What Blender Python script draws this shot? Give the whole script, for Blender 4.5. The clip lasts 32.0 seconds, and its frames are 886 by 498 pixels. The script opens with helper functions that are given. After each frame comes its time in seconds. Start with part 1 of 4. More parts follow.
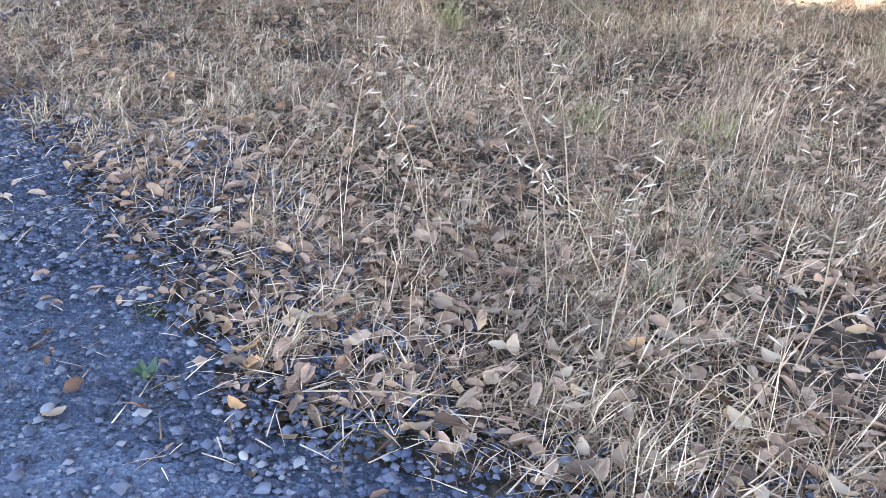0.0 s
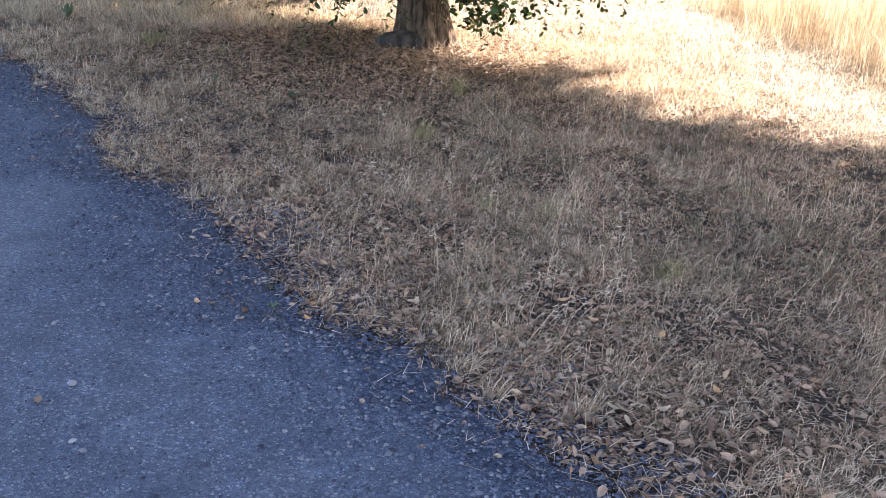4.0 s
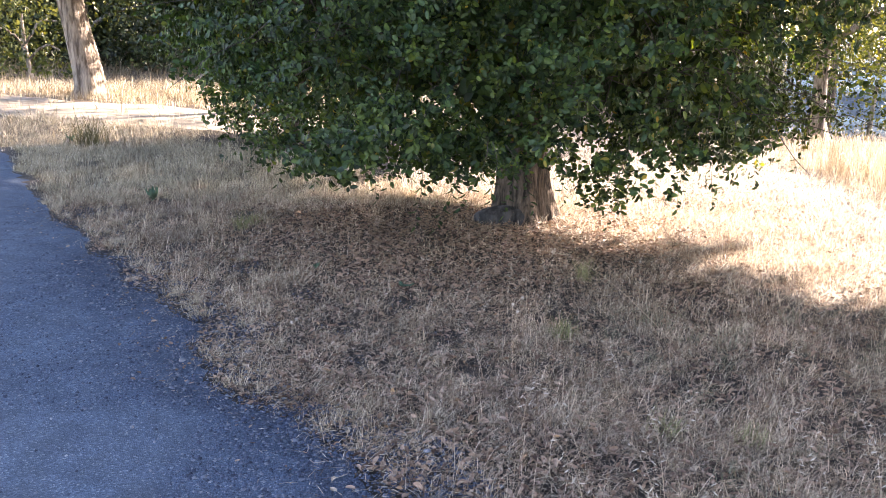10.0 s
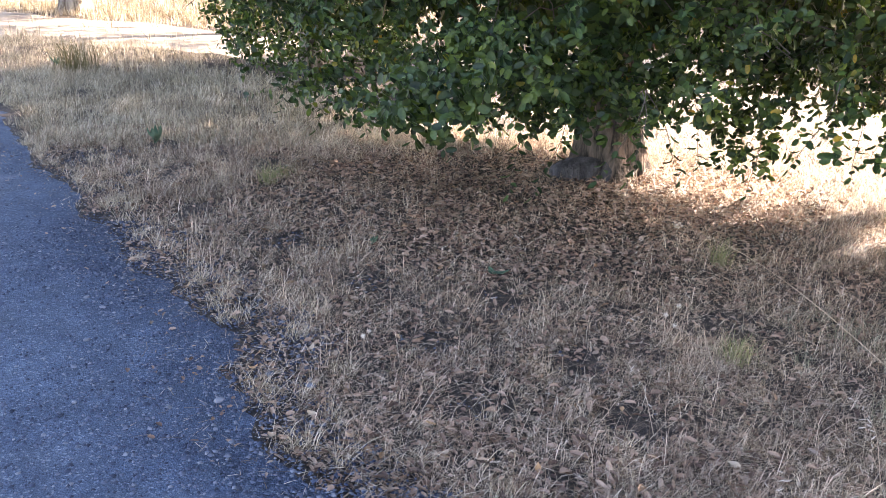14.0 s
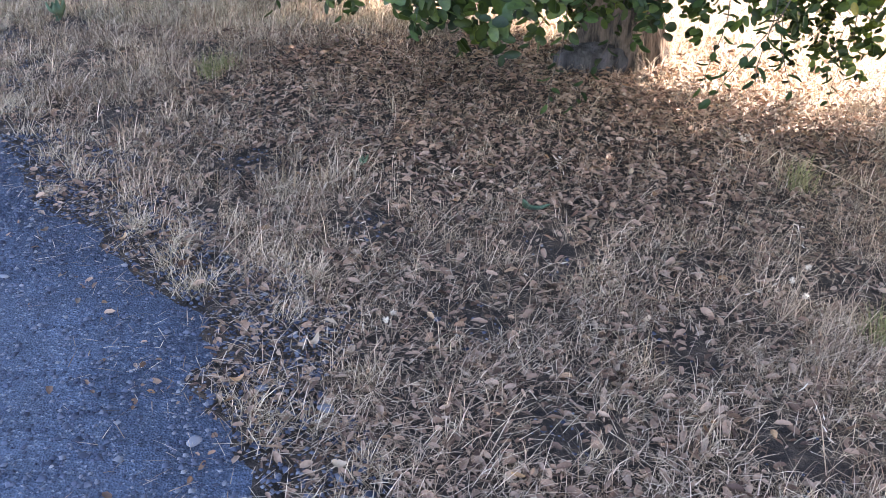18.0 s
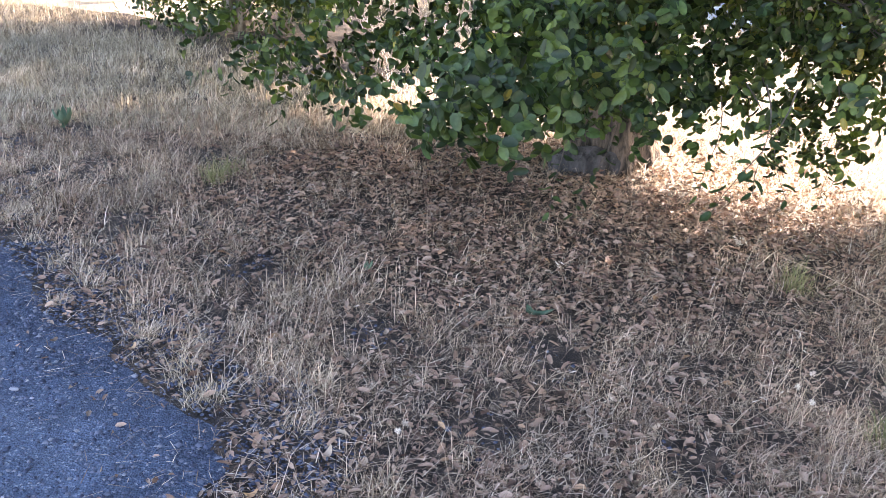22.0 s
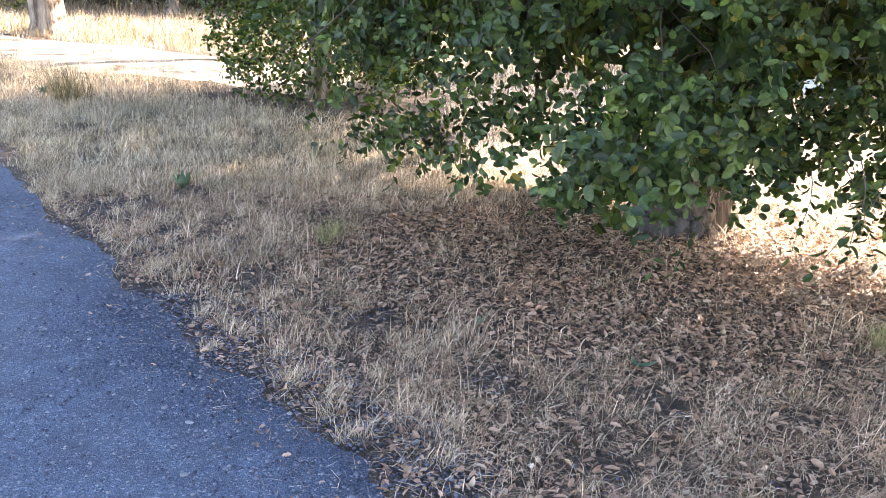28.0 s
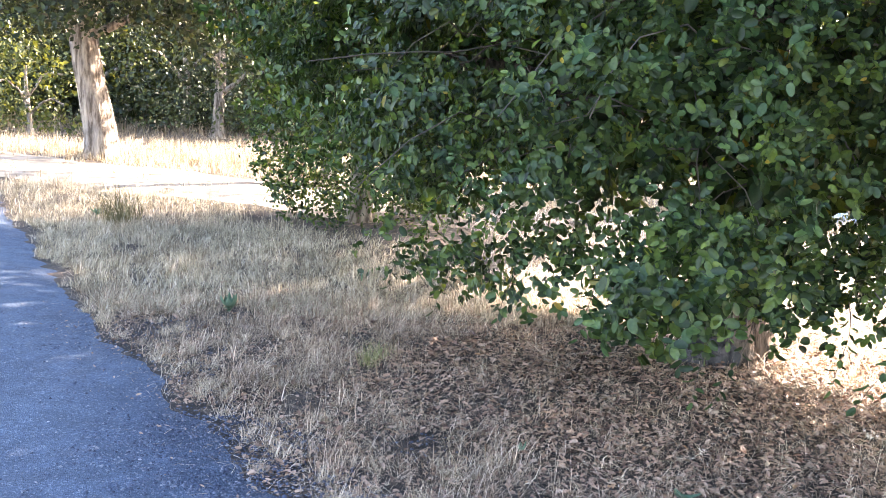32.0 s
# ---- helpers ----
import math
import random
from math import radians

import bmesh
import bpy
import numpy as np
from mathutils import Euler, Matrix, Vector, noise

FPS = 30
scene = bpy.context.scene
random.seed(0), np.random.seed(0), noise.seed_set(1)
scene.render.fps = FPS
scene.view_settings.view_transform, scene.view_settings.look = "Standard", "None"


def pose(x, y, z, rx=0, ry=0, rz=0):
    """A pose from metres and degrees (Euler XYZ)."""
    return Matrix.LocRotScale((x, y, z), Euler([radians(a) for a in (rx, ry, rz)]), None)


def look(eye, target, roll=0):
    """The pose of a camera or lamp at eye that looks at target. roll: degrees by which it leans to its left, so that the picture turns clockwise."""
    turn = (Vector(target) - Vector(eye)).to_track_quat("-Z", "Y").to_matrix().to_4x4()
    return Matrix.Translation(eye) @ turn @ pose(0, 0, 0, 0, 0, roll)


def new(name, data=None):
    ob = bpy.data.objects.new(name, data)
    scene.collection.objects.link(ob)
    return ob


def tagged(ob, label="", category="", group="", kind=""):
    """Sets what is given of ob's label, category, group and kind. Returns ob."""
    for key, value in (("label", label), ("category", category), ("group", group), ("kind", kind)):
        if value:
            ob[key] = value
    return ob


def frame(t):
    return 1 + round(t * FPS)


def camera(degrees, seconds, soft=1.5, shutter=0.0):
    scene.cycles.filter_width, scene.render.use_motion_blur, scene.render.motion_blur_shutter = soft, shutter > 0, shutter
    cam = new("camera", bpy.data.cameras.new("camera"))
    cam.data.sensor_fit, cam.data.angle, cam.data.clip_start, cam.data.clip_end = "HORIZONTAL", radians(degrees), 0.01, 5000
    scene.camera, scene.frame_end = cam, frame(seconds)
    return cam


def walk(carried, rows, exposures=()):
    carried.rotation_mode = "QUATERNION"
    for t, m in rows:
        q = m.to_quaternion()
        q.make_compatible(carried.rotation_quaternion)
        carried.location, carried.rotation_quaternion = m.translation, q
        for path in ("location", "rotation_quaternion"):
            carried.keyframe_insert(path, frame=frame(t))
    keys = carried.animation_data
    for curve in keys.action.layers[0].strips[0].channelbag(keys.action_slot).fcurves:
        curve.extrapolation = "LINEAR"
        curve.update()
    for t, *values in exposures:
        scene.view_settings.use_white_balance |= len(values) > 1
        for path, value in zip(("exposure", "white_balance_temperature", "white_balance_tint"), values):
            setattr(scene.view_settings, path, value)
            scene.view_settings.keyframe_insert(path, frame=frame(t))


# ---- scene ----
cam = camera(54.0, 32.0, soft=0.7)
EXPOSURES = [(0.0, 4.27, 7450, 20), (1.0, 4.25, 7550, 21), (2.0, 3.57, 7750, 23), (5.0, 3.38, 7250, 24), (9.0, 3.5, 7100, 24), (14.0, 3.75, 7100, 25), (20.0, 3.97, 7150, 26), (22.5, 4.08, 7150, 25), (24.0, 4.18, 7600, 23), (27.0, 4.15, 7550, 23), (29.0, 4.2, 7150, 23), (32.0, 4.38, 7000, 21)]
PATH = [
    (0, (0.338, 1.159, 0.692), (0.504, 2.934, -0.212), 2.04),
    (0.5, (0.348, 1.031, 0.758), (0.502, 2.809, -0.144), 2.23),
    (1, (0.360, 0.689, 0.905), (0.485, 2.477, 0.018), 2.34),
    (1.5, (0.410, 0.120, 1.150), (0.491, 1.925, 0.291), 2.31),
    (1.7, (0.440, -0.329, 1.322), (0.487, 1.490, 0.494), 2.27),
    (2, (0.447, -0.542, 1.404), (0.490, 1.284, 0.589), 2.51),
    (2.5, (0.455, -0.560, 1.409), (0.525, 1.266, 0.596), 2.64),
    (4.5, (0.405, -0.486, 1.399), (0.544, 1.346, 0.607), 2.58),
    (5, (0.387, -0.473, 1.420), (0.514, 1.383, 0.685), 2.04),
    (5.5, (0.353, -0.434, 1.429), (0.430, 1.444, 0.745), 1.98),
    (6, (0.322, -0.358, 1.437), (0.267, 1.531, 0.783), 1.35),
    (6.5, (0.294, -0.251, 1.445), (0.201, 1.646, 0.817), 0.99),
    (7, (0.261, -0.157, 1.443), (0.131, 1.741, 0.827), 0.59),
    (7.5, (0.199, -0.065, 1.425), (0.078, 1.840, 0.827), 0.60),
    (8, (0.104, -0.021, 1.420), (0.083, 1.891, 0.835), 1.29),
    (8.5, (0.026, -0.018, 1.440), (0.013, 1.903, 0.886), 1.00),
    (9, (-0.000, -0.000, 1.446), (-0.000, 1.931, 0.925), 0.64),
    (9.5, (-0.019, 0.053, 1.446), (-0.003, 1.990, 0.948), 0.40),
    (10, (-0.030, 0.163, 1.454), (-0.002, 2.104, 0.973), 0.43),
    (10.5, (-0.074, 0.354, 1.462), (-0.047, 2.301, 1.006), 0.64),
    (11, (-0.126, 0.451, 1.461), (-0.104, 2.399, 1.009), 1.06),
    (11.5, (-0.226, 0.590, 1.447), (-0.208, 2.536, 0.988), 1.64),
    (12, (-0.344, 0.711, 1.442), (-0.325, 2.655, 0.970), 1.63),
    (12.5, (-0.380, 0.832, 1.415), (-0.352, 2.757, 0.872), 1.50),
    (13, (-0.384, 1.027, 1.405), (-0.341, 2.943, 0.835), 1.23),
    (13.5, (-0.411, 1.198, 1.399), (-0.364, 3.106, 0.800), 1.20),
    (14, (-0.513, 1.397, 1.378), (-0.464, 3.289, 0.731), 1.35),
    (14.5, (-0.661, 1.562, 1.385), (-0.599, 3.437, 0.693), 1.49),
    (16.5, (-0.701, 2.051, 1.280), (-0.611, 3.901, 0.526), 0.46),
    (17, (-0.732, 2.178, 1.247), (-0.549, 3.976, 0.392), 2.15),
    (17.5, (-0.790, 2.295, 1.244), (-0.567, 4.067, 0.345), 2.78),
    (18, (-0.832, 2.362, 1.256), (-0.601, 4.125, 0.340), 2.94),
    (18.5, (-0.859, 2.388, 1.269), (-0.630, 4.151, 0.353), 3.16),
    (19, (-0.881, 2.393, 1.274), (-0.655, 4.158, 0.361), 3.62),
    (19.5, (-0.885, 2.410, 1.275), (-0.663, 4.180, 0.370), 3.69),
    (20, (-0.875, 2.422, 1.277), (-0.651, 4.199, 0.388), 3.69),
    (20.5, (-0.879, 2.433, 1.286), (-0.651, 4.218, 0.413), 3.61),
    (21, (-0.892, 2.446, 1.305), (-0.659, 4.254, 0.482), 3.08),
    (21.5, (-0.913, 2.426, 1.321), (-0.666, 4.266, 0.576), 2.56),
    (22, (-0.898, 2.351, 1.320), (-0.637, 4.196, 0.595), 2.79),
    (22.5, (-0.915, 2.308, 1.333), (-0.657, 4.158, 0.619), 3.04),
    (23, (-0.970, 2.314, 1.337), (-0.823, 4.180, 0.630), 2.39),
    (23.5, (-1.022, 2.318, 1.329), (-0.937, 4.191, 0.633), 2.52),
    (24, (-1.058, 2.251, 1.350), (-1.030, 4.130, 0.667), 2.24),
    (24.5, (-1.086, 2.210, 1.346), (-1.091, 4.095, 0.676), 1.90),
    (26.5, (-1.229, 2.146, 1.369), (-1.229, 4.037, 0.718), 0.97),
    (27, (-1.189, 2.087, 1.376), (-1.161, 3.981, 0.735), 1.11),
    (27.5, (-1.166, 2.062, 1.388), (-1.057, 3.959, 0.764), 1.71),
    (28, (-1.172, 2.073, 1.413), (-1.027, 3.974, 0.811), 2.18),
    (28.5, (-1.158, 2.079, 1.429), (-0.992, 3.989, 0.861), 2.67),
    (29, (-1.159, 2.072, 1.442), (-0.976, 3.996, 0.929), 3.25),
    (29.5, (-1.169, 2.067, 1.436), (-0.988, 3.998, 0.946), 3.23),
    (30, (-1.203, 2.047, 1.436), (-1.032, 3.983, 0.963), 2.97),
    (30.5, (-1.234, 2.037, 1.468), (-1.080, 3.989, 1.060), 2.88),
    (31, (-1.260, 1.980, 1.490), (-1.144, 3.944, 1.134), 2.61),
    (31.5, (-1.253, 1.979, 1.484), (-1.167, 3.948, 1.146), 2.47),
    (32, (-1.236, 1.972, 1.469), (-1.168, 3.942, 1.131), 2.37),
]
walk(cam, [(t, look(eye, target, roll)) for t, eye, target, roll in PATH], exposures=EXPOSURES)

# ---- daylight: a low sun from the right, blue sky over the shade ----
SUN_FROM = Vector((0.83, 0.55, 0.0)).normalized()
SUN_HEIGHT = radians(26)
world = bpy.data.worlds.new("sky")
scene.world = world
world.use_nodes = True
wn = world.node_tree.nodes
sky = wn.new("ShaderNodeTexSky")
sky.sky_type = "NISHITA"
sky.sun_disc = False
sky.sun_elevation = SUN_HEIGHT
sky.sun_rotation = math.atan2(SUN_FROM.x, SUN_FROM.y)
sky.air_density, sky.dust_density, sky.ozone_density = 1.0, 1.2, 1.0
world.node_tree.links.new(sky.outputs[0], wn["Background"].inputs[0])
wn["Background"].inputs[1].default_value = 0.09
sun = new("sun", bpy.data.lights.new("sun", "SUN"))
sun.data.energy, sun.data.angle, sun.data.color = 4.7, radians(0.9), (1.0, 0.89, 0.73)
to_sun = SUN_FROM * math.cos(SUN_HEIGHT) + Vector((0, 0, math.sin(SUN_HEIGHT)))
sun.matrix_world = look(to_sun * 60, (0, 0, 0))

rng = np.random.default_rng(7)


# ---- materials ----
def shader(name):
    m = bpy.data.materials.new(name)
    m.use_nodes = True
    nt = m.node_tree
    return m, nt.nodes, nt.links, nt.nodes["Principled BSDF"]


def ramp(nodes, stops):
    r = nodes.new("ShaderNodeValToRGB")
    el = r.color_ramp.elements
    while len(el) < len(stops):
        el.new(0.5)
    for e, (p, c) in zip(el, stops):
        e.position, e.color = p, (*c, 1)
    return r


def noise_tex(nodes, links, scale, detail=4.0, stretch=None, rough=0.55):
    tc = nodes.new("ShaderNodeTexCoord")
    out = tc.outputs["Object"]
    if stretch:
        mp = nodes.new("ShaderNodeMapping")
        mp.inputs["Scale"].default_value = stretch
        links.new(out, mp.inputs[0])
        out = mp.outputs[0]
    n = nodes.new("ShaderNodeTexNoise")
    n.inputs["Scale"].default_value, n.inputs["Detail"].default_value = scale, detail
    n.inputs["Roughness"].default_value = rough
    links.new(out, n.inputs["Vector"])
    return n


def bump(nodes, links, bsdf, height, strength, distance):
    b = nodes.new("ShaderNodeBump")
    b.inputs["Strength"].default_value, b.inputs["Distance"].default_value = strength, distance
    links.new(height, b.inputs["Height"])
    links.new(b.outputs[0], bsdf.inputs["Normal"])


def mixed(nodes, links, a, b, factor, mode="MIX"):
    m = nodes.new("ShaderNodeMix")
    m.data_type, m.blend_type = "RGBA", mode
    for sock, v in ((m.inputs[6], a), (m.inputs[7], b), (m.inputs[0], factor)):
        if isinstance(v, (int, float)):
            sock.default_value = v
        elif isinstance(v, tuple):
            sock.default_value = (*v, 1)
        else:
            links.new(v, sock)
    return m.outputs[2]


def piece_material(name, stops, rough=0.6, thin=0.3, patch=0.0, by_object=False, spec=0.3, through_tint=None, clumps=None):
    """Thin plant matter: every piece its own tint, some light shining through."""
    m, nodes, links, bsdf = shader(name)
    if by_object:
        rnd = nodes.new("ShaderNodeObjectInfo").outputs["Random"]
    else:
        rnd = nodes.new("ShaderNodeNewGeometry").outputs["Random Per Island"]
    r = ramp(nodes, stops)
    links.new(rnd, r.inputs[0])
    col = r.outputs[0]
    if patch:
        n = noise_tex(nodes, links, 1.3, 3)
        rr = ramp(nodes, [(0.3, (1 - patch,) * 3), (0.7, (1 + patch * 0.35, 1 + patch * 0.3, 1 + patch * 0.25))])
        links.new(n.outputs[0], rr.inputs[0])
        col = mixed(nodes, links, col, rr.outputs[0], 1.0, "MULTIPLY")
    if clumps:
        n = noise_tex(nodes, links, clumps[0], 2)
        rr = ramp(nodes, [(0.36, clumps[1]), (0.5, (1.0, 1.0, 1.0)), (0.64, clumps[2])])
        links.new(n.outputs[0], rr.inputs[0])
        col = mixed(nodes, links, col, rr.outputs[0], 1.0, "MULTIPLY")
    fine = noise_tex(nodes, links, 90, 2)
    fr = ramp(nodes, [(0.3, (0.78,) * 3), (0.7, (1.12,) * 3)])
    links.new(fine.outputs[0], fr.inputs[0])
    col = mixed(nodes, links, col, fr.outputs[0], 1.0, "MULTIPLY")
    links.new(col, bsdf.inputs["Base Color"])
    bsdf.inputs["Roughness"].default_value = rough
    bsdf.inputs["Specular IOR Level"].default_value = spec
    if thin:
        tr = nodes.new("ShaderNodeBsdfTranslucent")
        links.new(mixed(nodes, links, col, through_tint, 1.0, "MULTIPLY") if through_tint else col, tr.inputs[0])
        mx = nodes.new("ShaderNodeMixShader")
        mx.inputs[0].default_value = thin
        links.new(bsdf.outputs[0], mx.inputs[1])
        links.new(tr.outputs[0], mx.inputs[2])
        links.new(mx.outputs[0], nodes["Material Output"].inputs[0])
    return m


STRAW = piece_material("straw", [(0.0, (0.10, 0.064, 0.043)), (0.30, (0.31, 0.226, 0.158)), (0.62, (0.56, 0.437, 0.325)), (1.0, (0.92, 0.78, 0.62))], 0.55, 0.25, 0.35, clumps=(7, (0.82, 0.76, 0.74), (1.14, 1.12, 1.06)))
FIELD_STRAW = piece_material("field_straw", [(0.0, (0.13, 0.10, 0.065)), (0.5, (0.28, 0.225, 0.15)), (1.0, (0.46, 0.39, 0.28))], 0.6, 0.2, 0.4, clumps=(1.2, (0.6, 0.56, 0.52), (1.15, 1.12, 1.05)))
# lit copy of the straw: the sun's glare is put into its colour
LIT_STRAW = piece_material("sunlit_straw", [(0.0, (0.45, 0.39, 0.30)), (0.5, (0.66, 0.59, 0.48)), (1.0, (0.85, 0.80, 0.71))], 0.55, 0.4, 0.2)
SEED = piece_material("seed_husk", [(0.0, (0.48, 0.41, 0.33)), (1.0, (0.74, 0.67, 0.57))], 0.5, 0.25, by_object=True)
LITTER = piece_material("fallen_leaf_brown", [(0.0, (0.07, 0.04, 0.03)), (0.35, (0.25, 0.154, 0.108)), (0.7, (0.42, 0.280, 0.200)), (0.97, (0.38, 0.275, 0.205)), (1.0, (0.33, 0.18, 0.09))], 0.6, 0.1, 0.2)
LITTER_ONE = piece_material("fallen_leaf_pale", [(0.0, (0.13, 0.088, 0.062)), (0.35, (0.26, 0.185, 0.132)), (0.7, (0.40, 0.305, 0.22)), (0.86, (0.46, 0.36, 0.26)), (0.93, (0.50, 0.33, 0.19)), (1.0, (0.52, 0.29, 0.14))], 0.55, 0.1, by_object=True)
OAK_LEAF = piece_material("oak_leaf", [(0.0, (0.011, 0.023, 0.008)), (0.5, (0.036, 0.068, 0.023)), (0.975, (0.082, 0.132, 0.042)), (0.99, (0.15, 0.16, 0.045)), (1.0, (0.24, 0.18, 0.04))], 0.42, 0.26, 0.3, spec=0.28, through_tint=(2.3, 2.0, 0.5), clumps=(4.5, (0.68, 0.86, 0.98), (1.42, 1.28, 0.76)))
OAK_LEAF_ONE = piece_material("oak_leaf_single", [(0.0, (0.022, 0.040, 0.014)), (0.6, (0.043, 0.074, 0.022)), (1.0, (0.08, 0.12, 0.036))], 0.5, 0.3, by_object=True, spec=0.25)
FAR_LEAF = piece_material("far_leaf", [(0.0, (0.022, 0.034, 0.011)), (0.5, (0.055, 0.073, 0.022)), (1.0, (0.14, 0.15, 0.045))], 0.5, 0.25, 0.35, through_tint=(1.9, 1.7, 0.6), clumps=(1.5, (0.65, 0.7, 0.9), (1.35, 1.25, 0.85)))
WOOD_LEAF = piece_material("wood_leaf", [(0.0, (0.012, 0.020, 0.008)), (0.5, (0.034, 0.050, 0.018)), (1.0, (0.075, 0.095, 0.032))], 0.5, 0.14, 0.35, through_tint=(1.6, 1.4, 0.6), clumps=(1.5, (0.6, 0.65, 0.8), (1.3, 1.2, 0.85)))
GOLD_STRAW = piece_material("golden_straw", [(0.0, (0.20, 0.155, 0.105)), (0.5, (0.42, 0.35, 0.255)), (1.0, (0.70, 0.62, 0.50))], 0.55, 0.3, 0.45, clumps=(2.5, (0.6, 0.56, 0.52), (1.2, 1.2, 1.2)))
MEADOW_STRAW = piece_material("meadow_straw", [(0.0, (0.13, 0.105, 0.072)), (0.4, (0.37, 0.312, 0.218)), (0.75, (0.59, 0.505, 0.38)), (1.0, (0.88, 0.80, 0.66))], 0.55, 0.25, 0.25, clumps=(4, (0.80, 0.80, 0.74), (1.12, 1.10, 1.04)))
WEED = piece_material("weed_green", [(0.0, (0.04, 0.085, 0.055)), (0.5, (0.07, 0.135, 0.088)), (1.0, (0.12, 0.19, 0.125))], 0.6, 0.25)
GRASS_GREEN = piece_material("grass_half_green", [(0.0, (0.14, 0.15, 0.06)), (0.5, (0.22, 0.22, 0.10)), (1.0, (0.34, 0.31, 0.17))], 0.6, 0.3)
GREY_GREEN = piece_material("grass_grey_green", [(0.0, (0.12, 0.12, 0.075)), (0.6, (0.22, 0.215, 0.145)), (1.0, (0.36, 0.34, 0.24))], 0.6, 0.25)
OLIVE = piece_material("olive_blade", [(0.0, (0.08, 0.075, 0.03)), (0.6, (0.15, 0.13, 0.06)), (1.0, (0.3, 0.25, 0.14))], 0.6, 0.2)
TWIG = piece_material("twig_grey", [(0.0, (0.055, 0.044, 0.037)), (1.0, (0.11, 0.092, 0.08))], 0.8, 0)
GRAVEL = piece_material("gravel", [(0.0, (0.022, 0.029, 0.050)), (0.5, (0.060, 0.077, 0.122)), (0.85, (0.115, 0.13, 0.17)), (1.0, (0.21, 0.22, 0.24))], 0.75, 0)
PEBBLE = piece_material("pale_pebble", [(0.0, (0.12, 0.13, 0.165)), (0.7, (0.19, 0.20, 0.235)), (1.0, (0.32, 0.32, 0.34))], 0.6, 0, by_object=True)


def bark(name, dark, light, scale=7):
    m, nodes, links, bsdf = shader(name)
    n1 = noise_tex(nodes, links, scale, 6, (1, 1, 0.18), 0.65)
    n2 = noise_tex(nodes, links, 2.2, 3)
    r = ramp(nodes, [(0.40, dark), (0.50, tuple((a + b) / 2 for a, b in zip(dark, light))), (0.62, light)])
    links.new(n1.outputs[0], r.inputs[0])
    r2 = ramp(nodes, [(0.35, (0.75, 0.75, 0.8)), (0.65, (1.15, 1.1, 1.05))])
    links.new(n2.outputs[0], r2.inputs[0])
    links.new(mixed(nodes, links, r.outputs[0], r2.outputs[0], 1.0, "MULTIPLY"), bsdf.inputs["Base Color"])
    bsdf.inputs["Roughness"].default_value = 0.9
    bump(nodes, links, bsdf, n1.outputs[0], 1.0, 0.09)
    return m


BARK = bark("oak_bark", (0.016, 0.012, 0.010), (0.165, 0.125, 0.098), 24)
BARK_PALE = bark("pale_bark", (0.09, 0.068, 0.052), (0.40, 0.345, 0.29), 12)


def soil_material():
    m, nodes, links, bsdf = shader("dry_soil")
    big, mid, fine = noise_tex(nodes, links, 0.8, 4), noise_tex(nodes, links, 14, 5), noise_tex(nodes, links, 120, 3)
    r = ramp(nodes, [(0.3, (0.012, 0.0095, 0.0085)), (0.5, (0.034, 0.026, 0.022)), (0.72, (0.12, 0.09, 0.068))])
    links.new(mid.outputs[0], r.inputs[0])
    far_r = ramp(nodes, [(0.35, (0.8, 0.78, 0.75)), (0.65, (1.25, 1.2, 1.1))])
    links.new(big.outputs[0], far_r.inputs[0])
    col = mixed(nodes, links, r.outputs[0], far_r.outputs[0], 1.0, "MULTIPLY")
    fr = ramp(nodes, [(0.35, (0.6,) * 3), (0.65, (1.3,) * 3)])
    links.new(fine.outputs[0], fr.inputs[0])
    links.new(mixed(nodes, links, col, fr.outputs[0], 1.0, "MULTIPLY"), bsdf.inputs["Base Color"])
    bsdf.inputs["Roughness"].default_value = 0.95
    bump(nodes, links, bsdf, fine.outputs[0], 0.8, 0.01)
    return m


def road_material():
    m, nodes, links, bsdf = shader("dusty_asphalt")
    tc = nodes.new("ShaderNodeTexCoord")
    v = nodes.new("ShaderNodeTexVoronoi")
    v.inputs["Scale"].default_value = 165
    links.new(tc.outputs["Object"], v.inputs["Vector"])
    r = ramp(nodes, [(0.0, (0.028, 0.045, 0.076)), (0.5, (0.053, 0.080, 0.127)), (0.90, (0.079, 0.112, 0.165)), (1.0, (0.18, 0.21, 0.25))])
    sep = nodes.new("ShaderNodeSeparateColor")
    links.new(v.outputs["Color"], sep.inputs[0])
    links.new(sep.outputs[0], r.inputs[0])
    dust, mid = noise_tex(nodes, links, 0.9, 5), noise_tex(nodes, links, 7, 5)
    dr = ramp(nodes, [(0.32, (0.84, 0.85, 0.88)), (0.55, (1.0, 1.0, 1.0)), (0.75, (1.25, 1.22, 1.16))])
    links.new(dust.outputs[0], dr.inputs[0])
    mr = ramp(nodes, [(0.35, (0.82,) * 3), (0.65, (1.15,) * 3)])
    links.new(mid.outputs[0], mr.inputs[0])
    col = mixed(nodes, links, r.outputs[0], dr.outputs[0], 1.0, "MULTIPLY")
    links.new(mixed(nodes, links, col, mr.outputs[0], 1.0, "MULTIPLY"), bsdf.inputs["Base Color"])
    bsdf.inputs["Roughness"].default_value = 0.85
    bump(nodes, links, bsdf, v.outputs["Distance"], 0.7, 0.006)
    return m


SOIL, ROAD = soil_material(), road_material()


